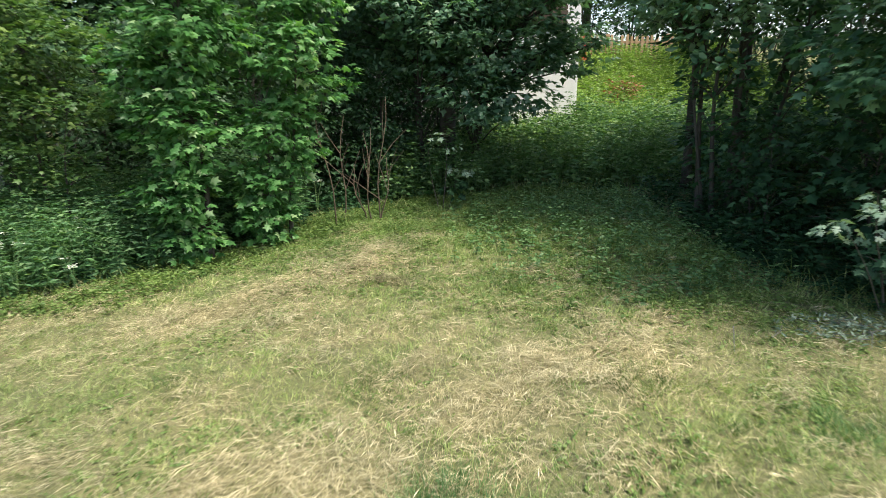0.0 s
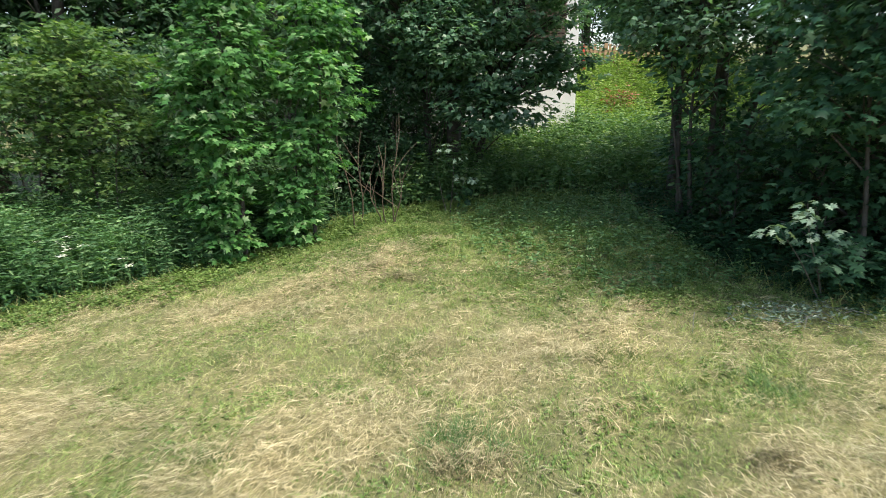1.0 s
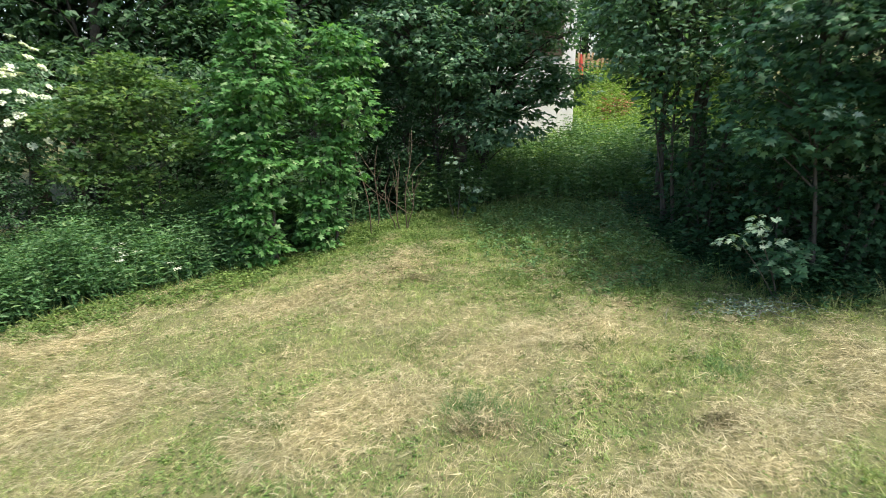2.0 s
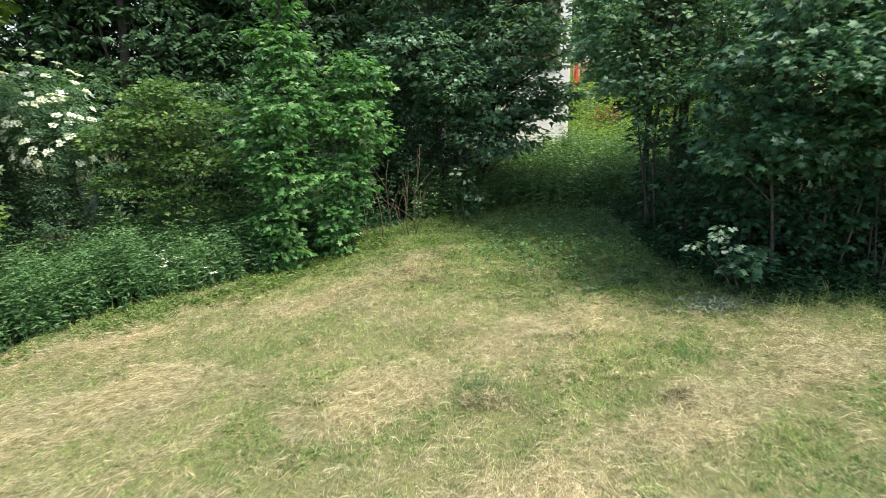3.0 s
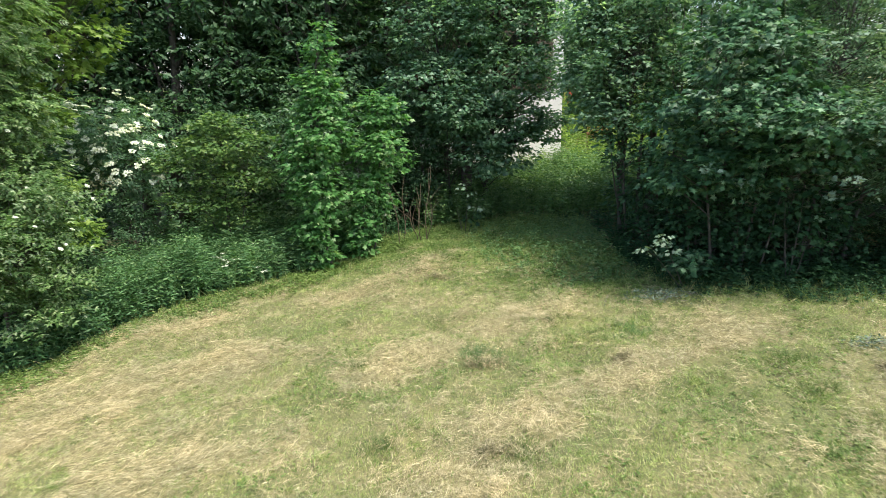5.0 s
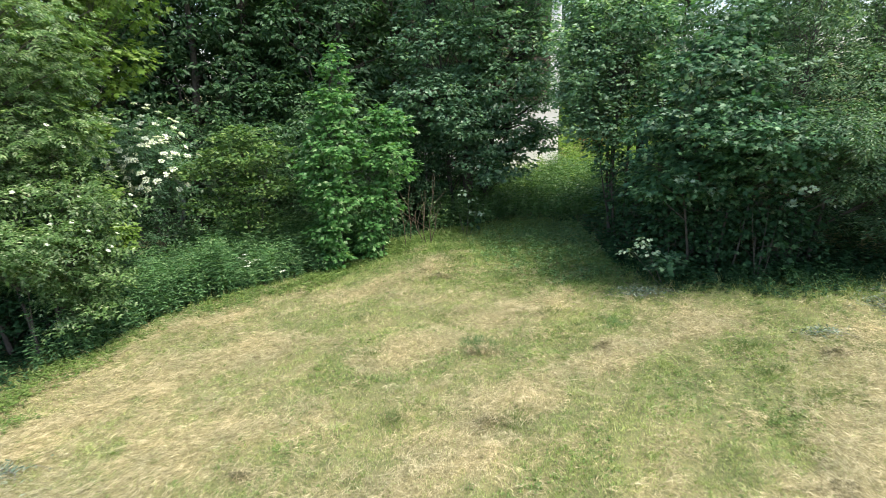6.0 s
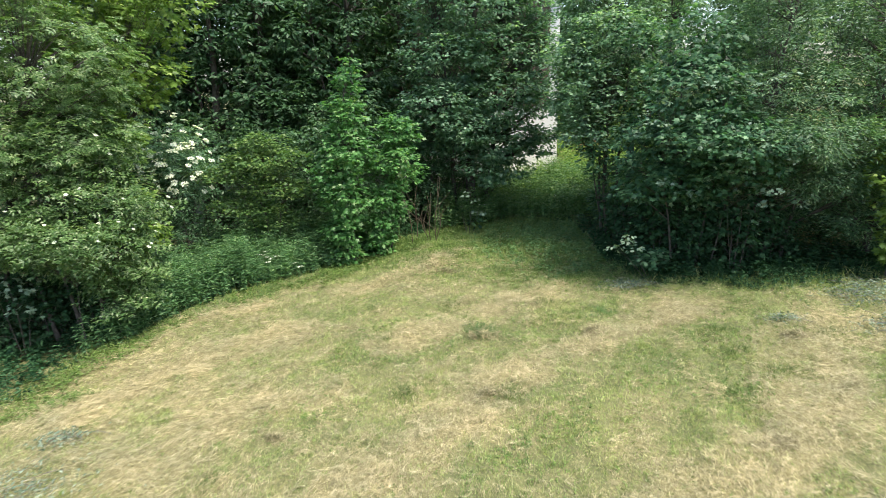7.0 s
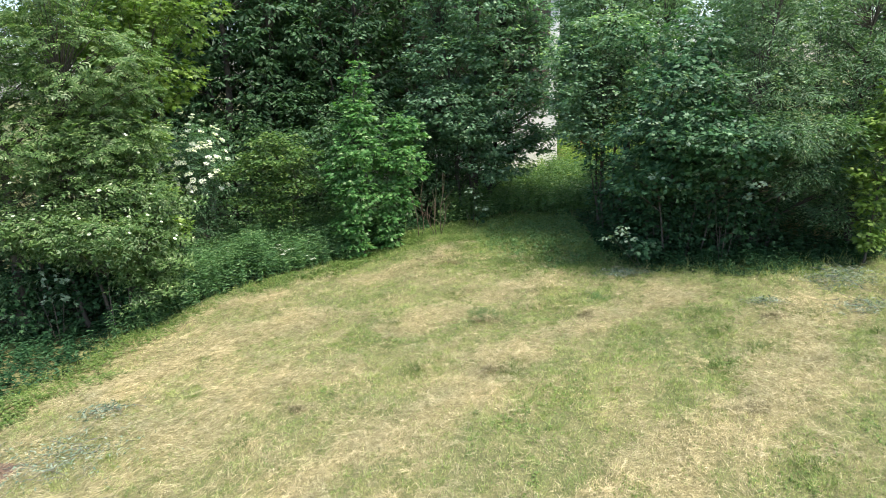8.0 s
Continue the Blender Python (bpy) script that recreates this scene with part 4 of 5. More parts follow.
bough = build_tree("pale_shoot", 2.95, 3.68, "leaning maple shoot in the shade with leaves painted pale as by sky shine", "shrub", [(-0.1, -0.12, 0.4, 0.32, 0.28, 0.2, 16), (0.15, -0.1, 0.3, 0.25, 0.2, 0.15, 8)],
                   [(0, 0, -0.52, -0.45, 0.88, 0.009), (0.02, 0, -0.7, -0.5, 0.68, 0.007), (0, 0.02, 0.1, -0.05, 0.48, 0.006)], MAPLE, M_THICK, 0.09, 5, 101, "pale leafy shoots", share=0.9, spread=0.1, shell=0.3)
# Pale colour on the bough's tips stands in for reflected sky.
V, F, tips = crown([(-0.55, -0.49, 0.82, 0.17, 0.15, 0.13, 8), (-0.74, -0.54, 0.68, 0.13, 0.13, 0.09, 5), (-0.36, -0.36, 0.62, 0.24, 0.18, 0.12, 6), (0.08, -0.06, 0.47, 0.12, 0.12, 0.08, 4)], MAPLE, 0.062, 4, 102, 0.07, 0.5, 0.3, 0.7)
part("top_foliage", tri_mesh("top_foliage", V, F, M_PALE), bough, "top leaves painted pale as by sky shine", "stuff")
pale_shoot(0.0, 7.5, 1.1, 0.32, 8, 103, "pale leafy shoot under the broad tree")
pale_shoot(-7.0, 2.4, 1.5, 0.45, 14, 105, "pale leafy shoot in front of the elder trunks")
pale_shoot(4.2, 3.42, 1.75, 0.36, 6, 107, "pale leafy shoot growing out of the thicket")


# ---- herbs ----
def herbs(name, label, pts, height, leaf, size, pairs, template, seed, stem=0.004, wild=0.4):
    """Upright stalks with leaves all the way up; pts: plan places."""
    r = np.random.default_rng(seed)
    n = len(pts)
    base = np.stack([pts[:, 0], pts[:, 1], ground_z(pts[:, 0], pts[:, 1]) - 0.02], 1)
    h = height * (0.3 + 0.5 * r.random(n) + 0.5 * value_noise(pts[:, 0], pts[:, 1], 0.6, seed) ** 1.5 + 0.7 * value_noise(pts[:, 0], pts[:, 1], 0.22, seed + 1) ** 2)
    lean = r.normal(size=(n, 3)) * np.array((0.16, 0.16, 0)) + np.array((0, 0, 1.0))
    top = base + lean * h[:, None]
    side = unit(r.normal(size=(n, 3)) * np.array((1, 1, 0)))
    V = np.stack([base - side * stem, base + side * stem, top], 1).reshape(-1, 3)
    F = np.arange(3 * n).reshape(-1, 3)
    chunks = [(V, F)]
    for k in range(pairs):
        s = 0.2 + 0.8 * (k + r.random(n)) / pairs
        p = base + lean * (h * s)[:, None]
        a = unit(r.normal(size=(n, 3)) * np.array((1, 1, 0)))
        for sg in (-1, 1):
            chunks.append(lay(template, p, sg * a + np.array((0, 0, 0.25)) - 0.5 * r.random((n, 1)) * np.array((0, 0, 1)), np.array((0, 0, 1.0)) + wild * r.normal(size=(n, 3)), size * (1.15 - 0.5 * s) * (0.7 + 0.6 * r.random(n))))
    ob = new(name, tri_mesh(name, *join(chunks), leaf))
    return tagged(ob, label, "plants", kind="stuff")


def scatter(n, x0, x1, y0, y1, keep, seed):
    r = np.random.default_rng(seed)
    P = np.stack([x0 + (x1 - x0) * r.random(n * 3), y0 + (y1 - y0) * r.random(n * 3)], 1)
    return P[keep(P[:, 0], P[:, 1]) > r.random(n * 3)][:n]


herbs("nettles", "lush green nettles and herbs along the meadow's edge",
      scatter(6800, -6.4, -1.8, 1.8, 7.9, lambda x, y: np.clip(rim(x, y) * 2.0, 0, 1) * np.clip((x + 6.2) * 1.5, 0, 1) * (rim(x, y) < 2.6) * (0.3 + 0.7 * (value_noise(x, y, 0.3, 59) > 0.4)), 201), 0.78, M_NETTLE, 0.095, 7, LANCE, 202, wild=0.65)
# The undergrowth's darkness is shade put into its leaf colour.
herbs("undergrowth", "leafy undergrowth at the foot of the trees, coloured dark as shade",
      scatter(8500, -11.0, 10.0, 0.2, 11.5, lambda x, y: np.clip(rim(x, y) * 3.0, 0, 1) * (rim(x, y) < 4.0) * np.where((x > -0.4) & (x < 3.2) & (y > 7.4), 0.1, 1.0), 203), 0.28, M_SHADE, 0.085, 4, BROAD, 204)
herbs("tall_weeds", "tall leafy weeds on the bank below the house",
      scatter(5600, -0.9, 5.5, 7.6, 11.4, lambda x, y: np.clip(rim(x, y) * 2.0, 0, 1), 205), 0.74, M_HERB, 0.082, 7, BROAD, 206, wild=0.9)
# The brighter leaf colour here paints the sunlit part of the bank.
herbs("bright_weeds", "yellow-green weeds beside the house, coloured as if sunlit",
      scatter(5500, 0.0, 8.5, 9.3, 19.5, lambda x, y: np.where((x < 3.2) & (y > 13.4), 0.0, 1.0), 207), 0.55, M_BANK, 0.1, 6, BROAD, 208, wild=0.8)
herbs("edge_weeds", "low broad-leaved weeds creeping into the mown grass",
      scatter(26000, -8.0, 2.3, -2.0, 8.6, lambda x, y: np.clip(1 - np.abs(rim(x, y) + 0.1) * np.where(y < 1.2, 1.1, np.where(x < -3.3, 2.4, 1.7)), 0, 1), 209), 0.12, M_LAWN, 0.052, 3, BROAD, 210)
# A dark band of leaves stands in for shade before the thicket.
herbs("shade_weeds", "low weeds along the foot of the thicket, coloured dark as shade",
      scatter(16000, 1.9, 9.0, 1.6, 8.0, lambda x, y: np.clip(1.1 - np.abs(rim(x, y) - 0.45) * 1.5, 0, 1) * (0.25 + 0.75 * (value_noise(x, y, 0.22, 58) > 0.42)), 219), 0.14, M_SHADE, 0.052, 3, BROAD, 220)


# ---- white umbels among the herbs ----
def umbel_plant(x, y, h, seed):
    r = np.random.default_rng(seed)
    ob = holder("cow_parsley", x, y, gz(x, y) - 0.01, "herb with small flat white flower umbels", "wildflower", "white umbels among the herbs")
    stalks, heads = [], []
    for k in range(3):
        top = np.array((0.08 * r.normal(), 0.08 * r.normal(), h * (0.8 + 0.3 * r.random())))
        stalks.append(tube([(0, 0, 0), (top[0] * 0.3, top[1] * 0.3, top[2] * 0.6), top], [0.004, 0.003, 0.002], 4))
        n = 14
        q, a = 0.045 * np.sqrt(r.random(n)), 6.283 * r.random(n)
        heads.append(lay(OVAL, top + np.stack([q * np.cos(a), q * np.sin(a), 0.01 * r.random(n)], 1), r.normal(size=(n, 3)) * np.array((1, 1, 0.2)), np.array((0, 0, 1.0)) + 0.3 * r.normal(size=(n, 3)), 0.016 + 0.01 * r.random(n)))
    part("stalk", tri_mesh("stalk", *join(stalks), M_HERB), ob)
    for hd in heads:
        part("umbel", tri_mesh("umbel", *hd, M_FLOWER), ob)


umbel_plant(-3.37, 5.12, 0.3, 500)
for k, (ux, uy) in enumerate(scatter(26, -6.8, -1.6, 2.6, 7.6, lambda x, y: ((rim(x, y) > 0.1) & (rim(x, y) < 1.2)) * 1.0, 211)):
    umbel_plant(float(ux), float(uy), 0.55, 501 + k)
for k, (ux, uy) in enumerate(scatter(10, 0.2, 3.2, 7.9, 9.5, lambda x, y: (rim(x, y) > 0.05) * 1.0, 213)):
    umbel_plant(float(ux), float(uy), 0.5, 541 + k)

# ---- mown grass and hay ----
def lie(x, y):
    """The way in which the mower has laid the stalks, as an angle in the plan."""
    return 0.72 + 1.5 * (value_noise(x, y, 0.9, 31) - 0.5) + 1.6 * (value_noise(x, y, 0.3, 30) - 0.5)


def mown_grass(n, seed):
    """Short blades, most of them in small tufts that lean one way."""
    r = np.random.default_rng(seed)
    C = np.stack([-7.6 + 15.2 * r.random(n // 22), -4.0 + 12.6 * r.random(n // 22)], 1)
    own = r.integers(len(C), size=n)
    loose = r.random(n) < 0.5
    P = np.where(loose[:, None], np.stack([-7.6 + 15.2 * r.random(n), -4.0 + 12.6 * r.random(n)], 1), C[own] + 0.02 * r.normal(size=(n, 2)))
    q = hayness(P[:, 0], P[:, 1])
    keep = (rim(P[:, 0], P[:, 1]) < 0.25 + 0.3 * r.random(n)) & (r.random(n) < 1.0 - 0.85 * q)
    P, q, own, loose = P[keep], q[keep], own[keep], loose[keep]
    n = len(P)
    base = np.stack([P[:, 0], P[:, 1], ground_z(P[:, 0], P[:, 1]) - 0.01], 1)
    tilt = 2 * np.pi * r.random(len(C))
    tall = 0.55 + 0.9 * r.random(len(C)) ** 2
    a = np.where(loose, 2 * np.pi * r.random(n), np.where(r.random(n) < 0.5, tilt[own], lie(P[:, 0], P[:, 1])) + 0.8 * r.normal(size=n))
    rise = 0.4 + 0.9 * r.random(n)
    d = np.stack([np.cos(a) * np.cos(rise), np.sin(a) * np.cos(rise), np.sin(rise)], 1)
    side = unit(np.cross(d, np.array((0, 0, 1.0)) + 0.4 * r.normal(size=(n, 3))))
    L = 0.095 * (0.4 + 0.9 * r.random(n) ** 1.5) * np.where(loose, 0.8, tall[own])
    L = L * (0.5 + 0.5 * value_noise(P[:, 0], P[:, 1], 0.4, 33) + 0.6 * value_noise(P[:, 0], P[:, 1], 0.13, 36)) * (1 + 0.3 * np.clip((P[:, 1] - 4.0) / 3.0, 0, 1))
    w = 0.0018 * (0.6 + 0.8 * r.random(n))
    tip = base + d * L[:, None] + (0.18 * L * r.normal(size=n))[:, None] * side - np.array((0, 0, 0.15)) * L[:, None]
    V = np.stack([base - side * w[:, None], base + side * w[:, None], tip], 1).reshape(-1, 3)
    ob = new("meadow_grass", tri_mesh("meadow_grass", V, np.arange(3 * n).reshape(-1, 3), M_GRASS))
    return tagged(ob, "short mown green and yellowing meadow grass", "grass", kind="stuff")


def hay_locks(n, each, seed):
    """Cut stalks that lie together in bent locks, thick in the swaths and thin between them."""
    r = np.random.default_rng(seed)
    C = np.stack([-7.4 + 14.8 * r.random(n), -4.0 + 12.4 * r.random(n)], 1)
    q = hayness(C[:, 0], C[:, 1])
    keep = (rim(C[:, 0], C[:, 1]) < 0.1) & (r.random(n) < 0.06 + 0.94 * q ** 1.7)
    C, q = C[keep], q[keep]
    mess = 0.35 + 0.7 * np.clip((C[:, 0] + 3) / 2, 0, 1)
    turn = lie(C[:, 0], C[:, 1]) + mess * r.normal(size=len(C)) + np.pi * (r.random(len(C)) < 0.5)
    height = 0.008 + 0.07 * q * r.random(len(C)) ** 1.5
    bend = 0.35 * r.normal(size=len(C))
    size = 0.6 + 0.8 * r.random(len(C)) ** 2
    k = np.repeat(np.arange(len(C)), each)
    n = len(k)
    a = turn[k] + 0.38 * r.normal(size=n)
    d = np.stack([np.cos(a), np.sin(a), 0.12 * r.normal(size=n)], 1)
    across = np.stack([-np.sin(a), np.cos(a), np.zeros(n)], 1)
    L = 0.125 * size[k] * (0.5 + 0.8 * r.random(n))
    c2 = C[k] + across[:, :2] * (0.022 * r.normal(size=n))[:, None] + d[:, :2] * (0.05 * r.normal(size=n))[:, None]
    base = np.stack([c2[:, 0], c2[:, 1], ground_z(c2[:, 0], c2[:, 1]) + height[k] + 0.012 * r.random(n)], 1)
    arch = np.array((0, 0, 1.0)) * (L * (0.03 + 0.14 * r.random(n)))[:, None]
    mid = base + d * (L * 0.5)[:, None] + across * (bend[k] * L * 0.3)[:, None] + arch
    tip = base + d * L[:, None] + across * (bend[k] * L)[:, None] + arch * 0.4
    coarse = r.random(n) < 0.12
    w = 0.0011 * (0.6 + 0.8 * r.random(n)) * np.where(coarse, 1.7, 0.95)
    side = unit(across + np.array((0, 0, 0.4)) * r.normal(size=(n, 1))) * w[:, None]
    V = np.stack([base, mid + side, tip, mid - side], 1).reshape(-1, 3)
    o = (np.arange(n) * 4)[:, None]
    F = np.concatenate([o + np.array((0, 1, 3)), o + np.array((3, 1, 2))])
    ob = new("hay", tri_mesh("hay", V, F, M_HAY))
    return tagged(ob, "dry straw-coloured hay lying in swaths", "hay", kind="stuff")


def loose_straw(n, seed):
    """Single short stalks strewn between and over the locks."""
    r = np.random.default_rng(seed)
    P = np.stack([-7.6 + 15.2 * r.random(n), -4.0 + 12.6 * r.random(n)], 1)
    q = hayness(P[:, 0], P[:, 1])
    keep = (rim(P[:, 0], P[:, 1]) < 0.2) & (r.random(n) < 0.14 + 0.86 * q)
    P, q = P[keep], q[keep]
    n = len(P)
    base = np.stack([P[:, 0], P[:, 1], ground_z(P[:, 0], P[:, 1]) - 0.005 + 0.06 * q * r.random(n)], 1)
    a = lie(P[:, 0], P[:, 1]) + 0.9 * r.normal(size=n) + np.pi * (r.random(n) < 0.5)
    rise = 0.12 * np.abs(r.normal(size=n))
    d = np.stack([np.cos(a) * np.cos(rise), np.sin(a) * np.cos(rise), np.sin(rise)], 1)
    side = unit(np.cross(d, np.array((0, 0, 1.0)) + 0.3 * r.normal(size=(n, 3)))) * (0.0011 * (0.6 + 0.8 * r.random(n)))[:, None]
    V = np.stack([base - side, base + side, base + d * (0.035 + 0.08 * r.random(n) ** 1.5)[:, None]], 1).reshape(-1, 3)
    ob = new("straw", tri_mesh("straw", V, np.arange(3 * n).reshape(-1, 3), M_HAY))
    return tagged(ob, "short dry stalks strewn over the mown grass", "hay", kind="stuff")


def tussocks(n, each, seed):
    """Small coarse knots of standing and pressed grass all over the meadow, with dark hollows between."""
    r = np.random.default_rng(seed)
    C = scatter(n, -7.2, 7.2, -3.8, 8.2, lambda x, y: (rim(x, y) < 0.05) * np.clip(0.75 - 0.6 * hayness(x, y), 0, 1) * np.clip(3.0 * value_noise(x, y, 0.45, 61) - 0.7, 0.05, 1), seed)
    size = 0.5 + 1.0 * r.random(len(C)) ** 2
    way = lie(C[:, 0], C[:, 1]) + 1.2 * r.normal(size=len(C))
    k = np.repeat(np.arange(len(C)), each)
    m = len(k)
    g = 0.032 * size[k][:, None] * r.normal(size=(m, 2))
    P = C[k] + g
    base = np.stack([P[:, 0], P[:, 1], ground_z(P[:, 0], P[:, 1]) - 0.008], 1)
    lean = np.concatenate([g * 9 + 0.45 * r.normal(size=(m, 2)), np.ones((m, 1))], 1)
    lean[:, 0] += 0.7 * np.cos(way[k])
    lean[:, 1] += 0.7 * np.sin(way[k])
    L = 0.075 * size[k] * (0.4 + 0.8 * r.random(m))
    mid = base + unit(lean) * (0.6 * L)[:, None]
    tip = mid + unit(lean * np.array((1, 1, 0.1))) * (0.5 * L)[:, None]
    side = unit(np.cross(lean, r.normal(size=(m, 3)))) * (0.0022 * (0.6 + 0.8 * r.random(m)))[:, None]
    V = np.stack([base, mid + side, tip, mid - side], 1).reshape(-1, 3)
    o = (np.arange(m) * 4)[:, None]
    F = np.concatenate([o + np.array((0, 1, 3)), o + np.array((3, 1, 2))])
    ob = new("tussocks", tri_mesh("tussocks", V, F, M_SWARD))
    return tagged(ob, "small coarse knots of green grass in the mown meadow", "grass", kind="stuff")


mown_grass(1000000, 301)
tussocks(5000, 24, 307)
hay_locks(100000, 9, 303)
loose_straw(450000, 305)

herbs("lawn_herbs", "small broad herb leaves growing through the mown grass",
      scatter(26000, -6.0, 6.0, -3.0, 8.6, lambda x, y: (rim(x, y) < 0.2) * np.clip(0.06 + 0.75 * np.clip((y - 3.2 + 0.4 * x) / 2.5, 0, 1) + 0.7 * row_share(x, y, GREEN_ROWS, 0.35), 0, 1) * (value_noise(x, y, 0.4, 41) > 0.42), 221), 0.055, M_LAWN, 0.034, 2, BROAD, 222)

herbs("straggling_weeds", "loose taller weeds standing in the shaded grass",
      scatter(1500, 0.0, 4.0, 4.0, 8.2, lambda x, y: (rim(x, y) < 0.1) * np.clip(0.3 + 0.5 * x - 0.25 * np.abs(y - 6.5), 0, 1) * 0.5, 225), 0.2, M_HERB, 0.06, 4, BROAD, 226)
herbs("meadow_weeds", "low green weeds and clover in the shaded part of the meadow",
      scatter(17000, -3.0, 4.5, 3.0, 8.4, lambda x, y: (rim(x, y) < 0.2) * np.clip((y - 4.0 + 0.5 * x) / 2.5, 0, 1) * (0.35 + 0.65 * (value_noise(x, y, 0.35, 43) > 0.45)), 223), 0.085, M_LAWN, 0.04, 2, BROAD, 224)


def thatch():
    """Dark dead stubble in small scattered clumps."""
    r = np.random.default_rng(321)
    P = scatter(52000, -7.0, 7.0, -3.5, 8.3, lambda x, y: (rim(x, y) < 0.0) * np.clip((value_noise(x, y, 0.1, 51) - 0.68) * 6, 0, 1) * (value_noise(x, y, 0.5, 52) > 0.35), 322)
    n = len(P)
    base = np.stack([P[:, 0], P[:, 1], ground_z(P[:, 0], P[:, 1]) + 0.01], 1)
    d = unit(r.normal(size=(n, 3)) * np.array((1, 1, 0.25)) + np.array((0, 0, 0.3)))
    side = unit(np.cross(d, np.array((0, 0, 1.0)) + 0.3 * r.normal(size=(n, 3)))) * 0.0025
    V = np.stack([base - side, base + side, base + d * (0.03 + 0.05 * r.random(n))[:, None] + np.array((0, 0, 0.015))], 1).reshape(-1, 3)
    tagged(new("thatch", tri_mesh("thatch", V, np.arange(3 * n).reshape(-1, 3), M_THATCH)), "dark dead stubble in small clumps", "grass", kind="stuff")


thatch()


def long_grass():
    """Uncut grass along the edges."""
    r = np.random.default_rng(311)
    P = scatter(13000, -8.5, 9.0, 0.3, 9.0, lambda x, y: np.clip(1 - np.abs(rim(x, y) - 0.05) * 2.0, 0, 1), 312)
    n = len(P)
    base = np.stack([P[:, 0], P[:, 1], ground_z(P[:, 0], P[:, 1]) - 0.01], 1)
    lean = r.normal(size=(n, 3)) * np.array((0.35, 0.35, 0)) + np.array((0, 0, 1.0))
    L = 0.08 + 0.16 * r.random(n)
    side = unit(np.cross(lean, r.normal(size=(n, 3)))) * 0.0028
    mid, tip = base + lean * (L * 0.6)[:, None], base + lean * (L * np.array((1.3, 1.3, 1.0))[:, None]).T
    V = np.stack([base - side, base + side, mid + side * 0.7, mid - side * 0.7, tip], 1).reshape(-1, 3)
    o = (np.arange(n) * 5)[:, None]
    F = np.concatenate([o + np.array((0, 1, 2)), o + np.array((0, 2, 3)), o + np.array((3, 2, 4))])
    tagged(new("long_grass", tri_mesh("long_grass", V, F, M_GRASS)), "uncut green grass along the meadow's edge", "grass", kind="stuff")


long_grass()


def grass_tuft(x, y, rad, h, n, seed, leaf):
    """Ragged clump, dense and tall in the middle, thinning out to nothing."""
    r = np.random.default_rng(seed)
    ob = holder("grass_tuft", x, y, gz(x, y) - 0.01, "taller tuft of green grass missed by the mower", "grass tuft", "tufts on the meadow")
    turn, stretch = r.random() * 3.14, 1.0 + 0.9 * r.random()
    g = r.normal(size=(n, 2)) * rad * 0.42 * np.array((stretch, 1.0))
    g = g[value_noise(x + g[:, 0], y + g[:, 1], 0.09, seed) > 0.35]
    n = len(g)
    base = np.stack([g[:, 0] * math.cos(turn) - g[:, 1] * math.sin(turn), g[:, 0] * math.sin(turn) + g[:, 1] * math.cos(turn), np.zeros(n)], 1)
    base[:, 2] = ground_z(x + base[:, 0], y + base[:, 1]) - gz(x, y)
    lean = base * np.array((1.2, 1.2, 0)) + r.normal(size=(n, 3)) * np.array((0.6, 0.6, 0)) + np.array((0, 0, 1.0))
    side = unit(np.cross(lean, r.normal(size=(n, 3)))) * 0.0024
    fade = np.exp(-(np.hypot(g[:, 0], g[:, 1]) / rad) ** 2)
    tip = base + lean * (h * fade * (0.35 + 0.75 * r.random(n)))[:, None]
    V = np.stack([base - side, base + side, tip], 1).reshape(-1, 3)
    part("blade_clump", tri_mesh("blade_clump", V, np.arange(3 * n).reshape(-1, 3), leaf), ob, kind="stuff")


for k, (tx, ty, rad) in enumerate(((0.02, 2.02, 0.3), (1.85, 2.43, 0.24), (0.32, 0.25, 0.2), (3.04, 0.72, 0.24), (-3.9, 1.0, 0.2), (3.12, 1.31, 0.22), (2.72, -0.2, 0.25), (-2.72, -0.91, 0.25), (1.1, 2.9, 0.2), (2.74, -1.97, 0.25), (-1.6, 3.3, 0.25),
                                   (-0.9, 0.5, 0.24), (3.3, 0.25, 0.25), (4.4, 1.1, 0.24), (0.6, 4.6, 0.22), (-0.4, 3.2, 0.22), (1.4, 2.35, 0.18), (4.9, 0.4, 0.24), (-1.34, 2.07, 0.18))):
    grass_tuft(tx, ty, 1.3 * rad, (0.12, 0.1, 0.14)[k % 3], int((7500 if k < 2 else 3400) * rad), 601 + k, M_HERB if k < 2 else M_TUFT)


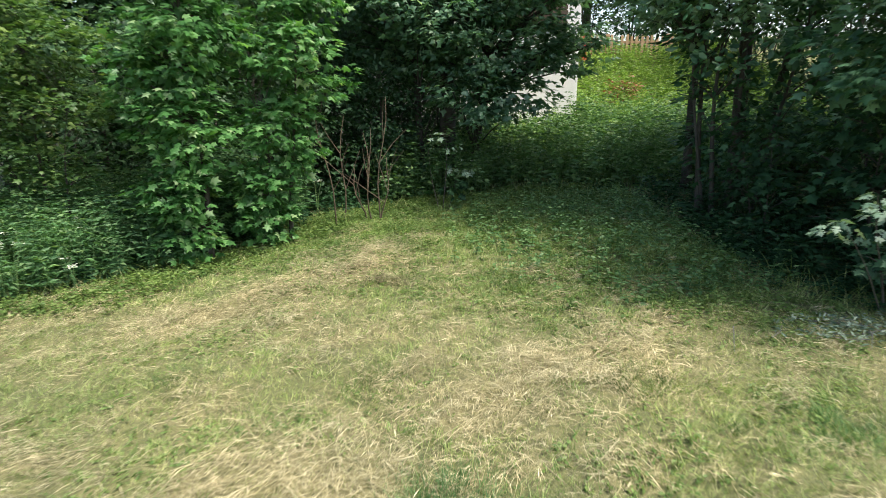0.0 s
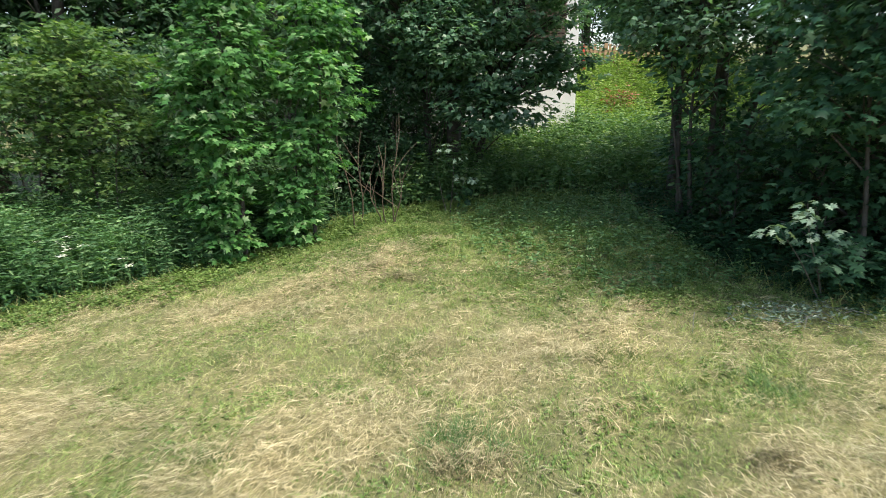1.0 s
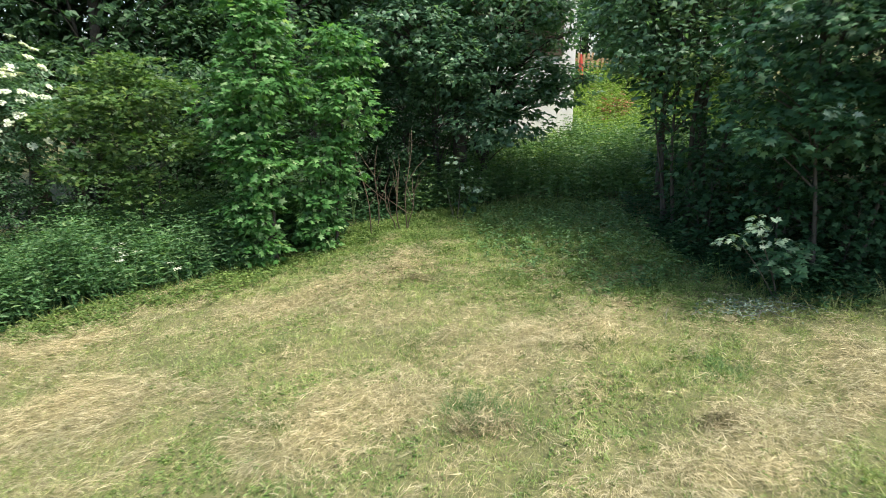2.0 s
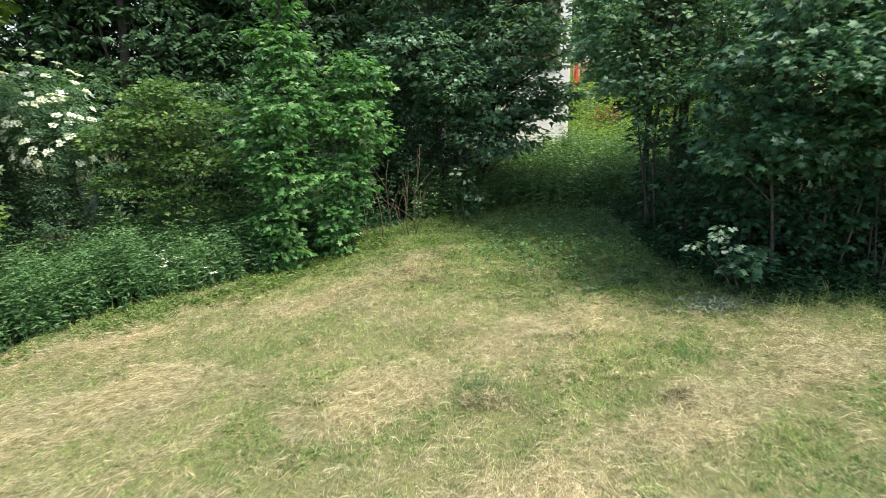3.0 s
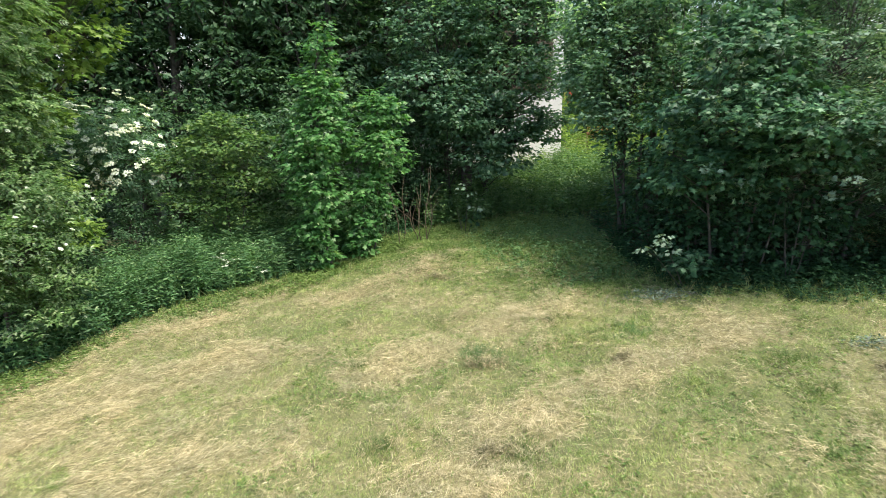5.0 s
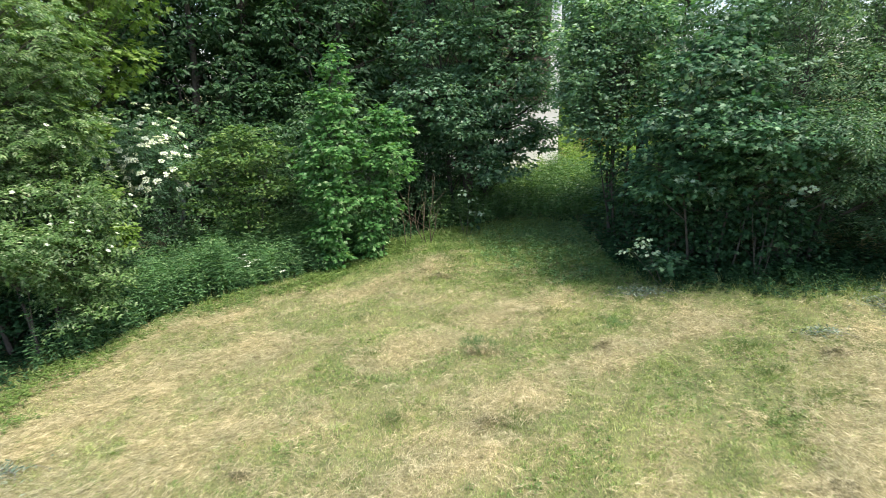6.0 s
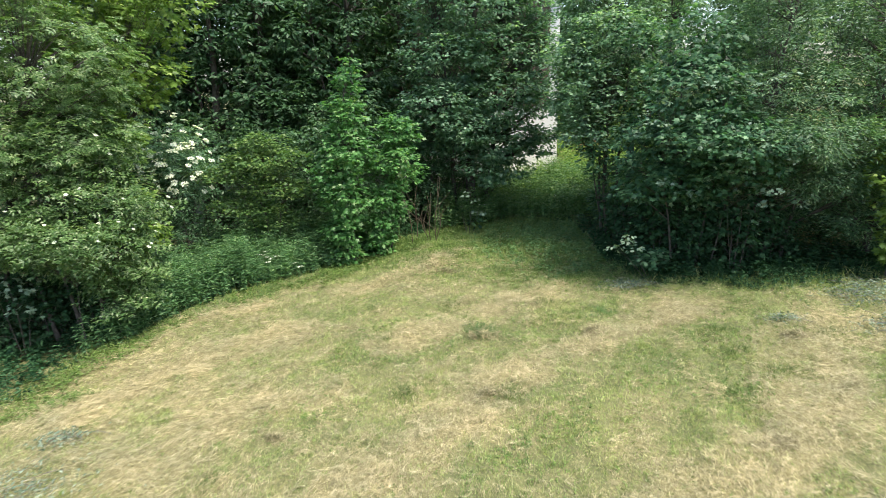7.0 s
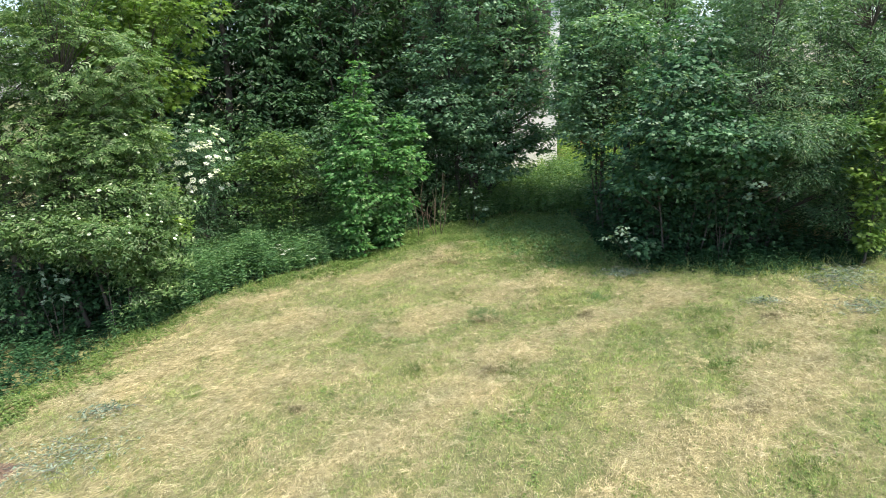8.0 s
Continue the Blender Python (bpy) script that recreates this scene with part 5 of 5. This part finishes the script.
# ---- heaps of cut, wilting growth ----
def brush_heap(x, y, rx, ry, n, seed, label):
    r = np.random.default_rng(seed)
    ob = holder("brush_heap", x, y, gz(x, y), label, "brush", "heaps of cut growth")
    made = []
    for k in range(n // 3):
        px, py = r.normal() * rx * 0.5, r.normal() * ry * 0.5
        z = gz(x + px, y + py) - gz(x, y) + 0.03 + 0.08 * r.random() * math.exp(-(px / rx) ** 2 - (py / ry) ** 2)
        a, L = r.random() * 6.283, 0.12 + 0.25 * r.random()
        d = np.array((math.cos(a), math.sin(a), 0.2 * r.normal()))
        c = np.array((px, py, z))
        made.append(tube([c - d * L / 2, c + r.normal(size=3) * 0.015, c + d * L / 2], [0.003, 0.0025, 0.0015], 4))
    part("brushwood", tri_mesh("brushwood", *join(made), M_CUT), ob, kind="stuff")
    m = n * 6
    P = r.normal(size=(m, 2)) * np.array((rx, ry)) * 0.5
    pos = np.stack([P[:, 0], P[:, 1], ground_z(x + P[:, 0], y + P[:, 1]) - gz(x, y) + 0.035 + 0.1 * r.random(m) * np.exp(-(P[:, 0] / rx) ** 2 - (P[:, 1] / ry) ** 2)], 1)
    V, F = lay(LANCE, pos, r.normal(size=(m, 3)) * np.array((1, 1, 0.45)), np.array((0, 0, 1.0)) + 0.6 * r.normal(size=(m, 3)), 0.02 + 0.045 * r.random(m))
    part("wilted_foliage", tri_mesh("wilted_foliage", V, F, M_WILT), ob, kind="stuff")


brush_heap(-4.75, -1.0, 0.8, 0.5, 130, 401, "heap of grey-green wilted cut weeds on the mown grass")
brush_heap(-4.8, -0.05, 0.3, 0.2, 60, 404, "small scatter of wilted cut weeds on the hay")
brush_heap(5.5, 2.25, 0.6, 0.45, 150, 402, "heap of grey wilted cut weeds beside the thicket")
brush_heap(5.2, 1.2, 0.4, 0.3, 60, 405, "scatter of grey wilted cut weeds on the mown grass")
brush_heap(3.95, 1.42, 0.3, 0.12, 30, 406, "small scatter of wilted cut weeds on the hay")
brush_heap(2.45, 3.3, 0.45, 0.2, 60, 403, "small heap of wilted cut weeds in the shade")


def hay_clod(x, y, rad, seed):
    """Matted knot of cut stalks, dark underneath and bleached on top."""
    r = np.random.default_rng(seed)
    ob = holder("hay_clod", x, y, gz(x, y), "matted brown clod of cut stalks on the mown grass", "hay", "clods left by the mower")
    for name, n, low, high, leaf, thick in (("stubble", int(2300 * rad), 0.0, 0.075, M_THATCH, 0.0022), ("straw", int(1300 * rad), 0.04, 0.11, M_HAY, 0.0014)):
        g = r.normal(size=(n, 2)) * rad * np.array((0.6, 0.35))
        z = ground_z(x + g[:, 0], y + g[:, 1]) - gz(x, y) + (low + (high - low) * r.random(n)) * np.exp(-(np.hypot(g[:, 0], g[:, 1] * 1.6) / rad) ** 2)
        base = np.stack([g[:, 0], g[:, 1], z], 1)
        d = unit(r.normal(size=(n, 3)) * np.array((1, 1, 0.3)) + np.array((0, 0, 0.1)))
        side = unit(np.cross(d, np.array((0, 0, 1.0)) + 0.3 * r.normal(size=(n, 3)))) * thick
        V = np.stack([base - side, base + side, base + d * (0.04 + 0.08 * r.random(n))[:, None]], 1).reshape(-1, 3)
        part(name, tri_mesh(name, V, np.arange(3 * n).reshape(-1, 3), leaf), ob, kind="stuff")


for k, (tx, ty, rad) in enumerate(((0.06, 0.31, 0.2), (0.06, 1.88, 0.24), (2.71, -1.02, 0.16), (-2.31, -0.2, 0.1), (-0.78, 5.18, 0.25), (1.55, 1.75, 0.14), (-0.5, 4.85, 0.2), (3.9, 1.0, 0.16))):
    hay_clod(tx, ty, rad, 651 + k)


def earth_mound(x, y, rad, h, seed):
    """A low heap of bare earth with crumbs."""
    r = np.random.default_rng(seed)
    ob = holder("earth_mound", x, y, gz(x, y) - 0.02, "small low mound of bare reddish brown earth", "soil")
    bm = bmesh.new()
    bmesh.ops.create_icosphere(bm, subdivisions=4, radius=1.0)
    for v in bm.verts:
        n = noise.noise(v.co * 2.2) * 0.3 + noise.noise(v.co * 6.0) * 0.14
        v.co = Vector((v.co.x * rad * (1 + n), v.co.y * rad * 0.8 * (1 + n), max(v.co.z, -0.1) * h * (1 + 1.5 * n)))
    me = bpy.data.meshes.new("mound")
    bm.to_mesh(me)
    bm.free()
    me.materials.append(M_SOIL)
    part("mound", me, ob)


earth_mound(-5.33, -1.12, 0.28, 0.09, 701)
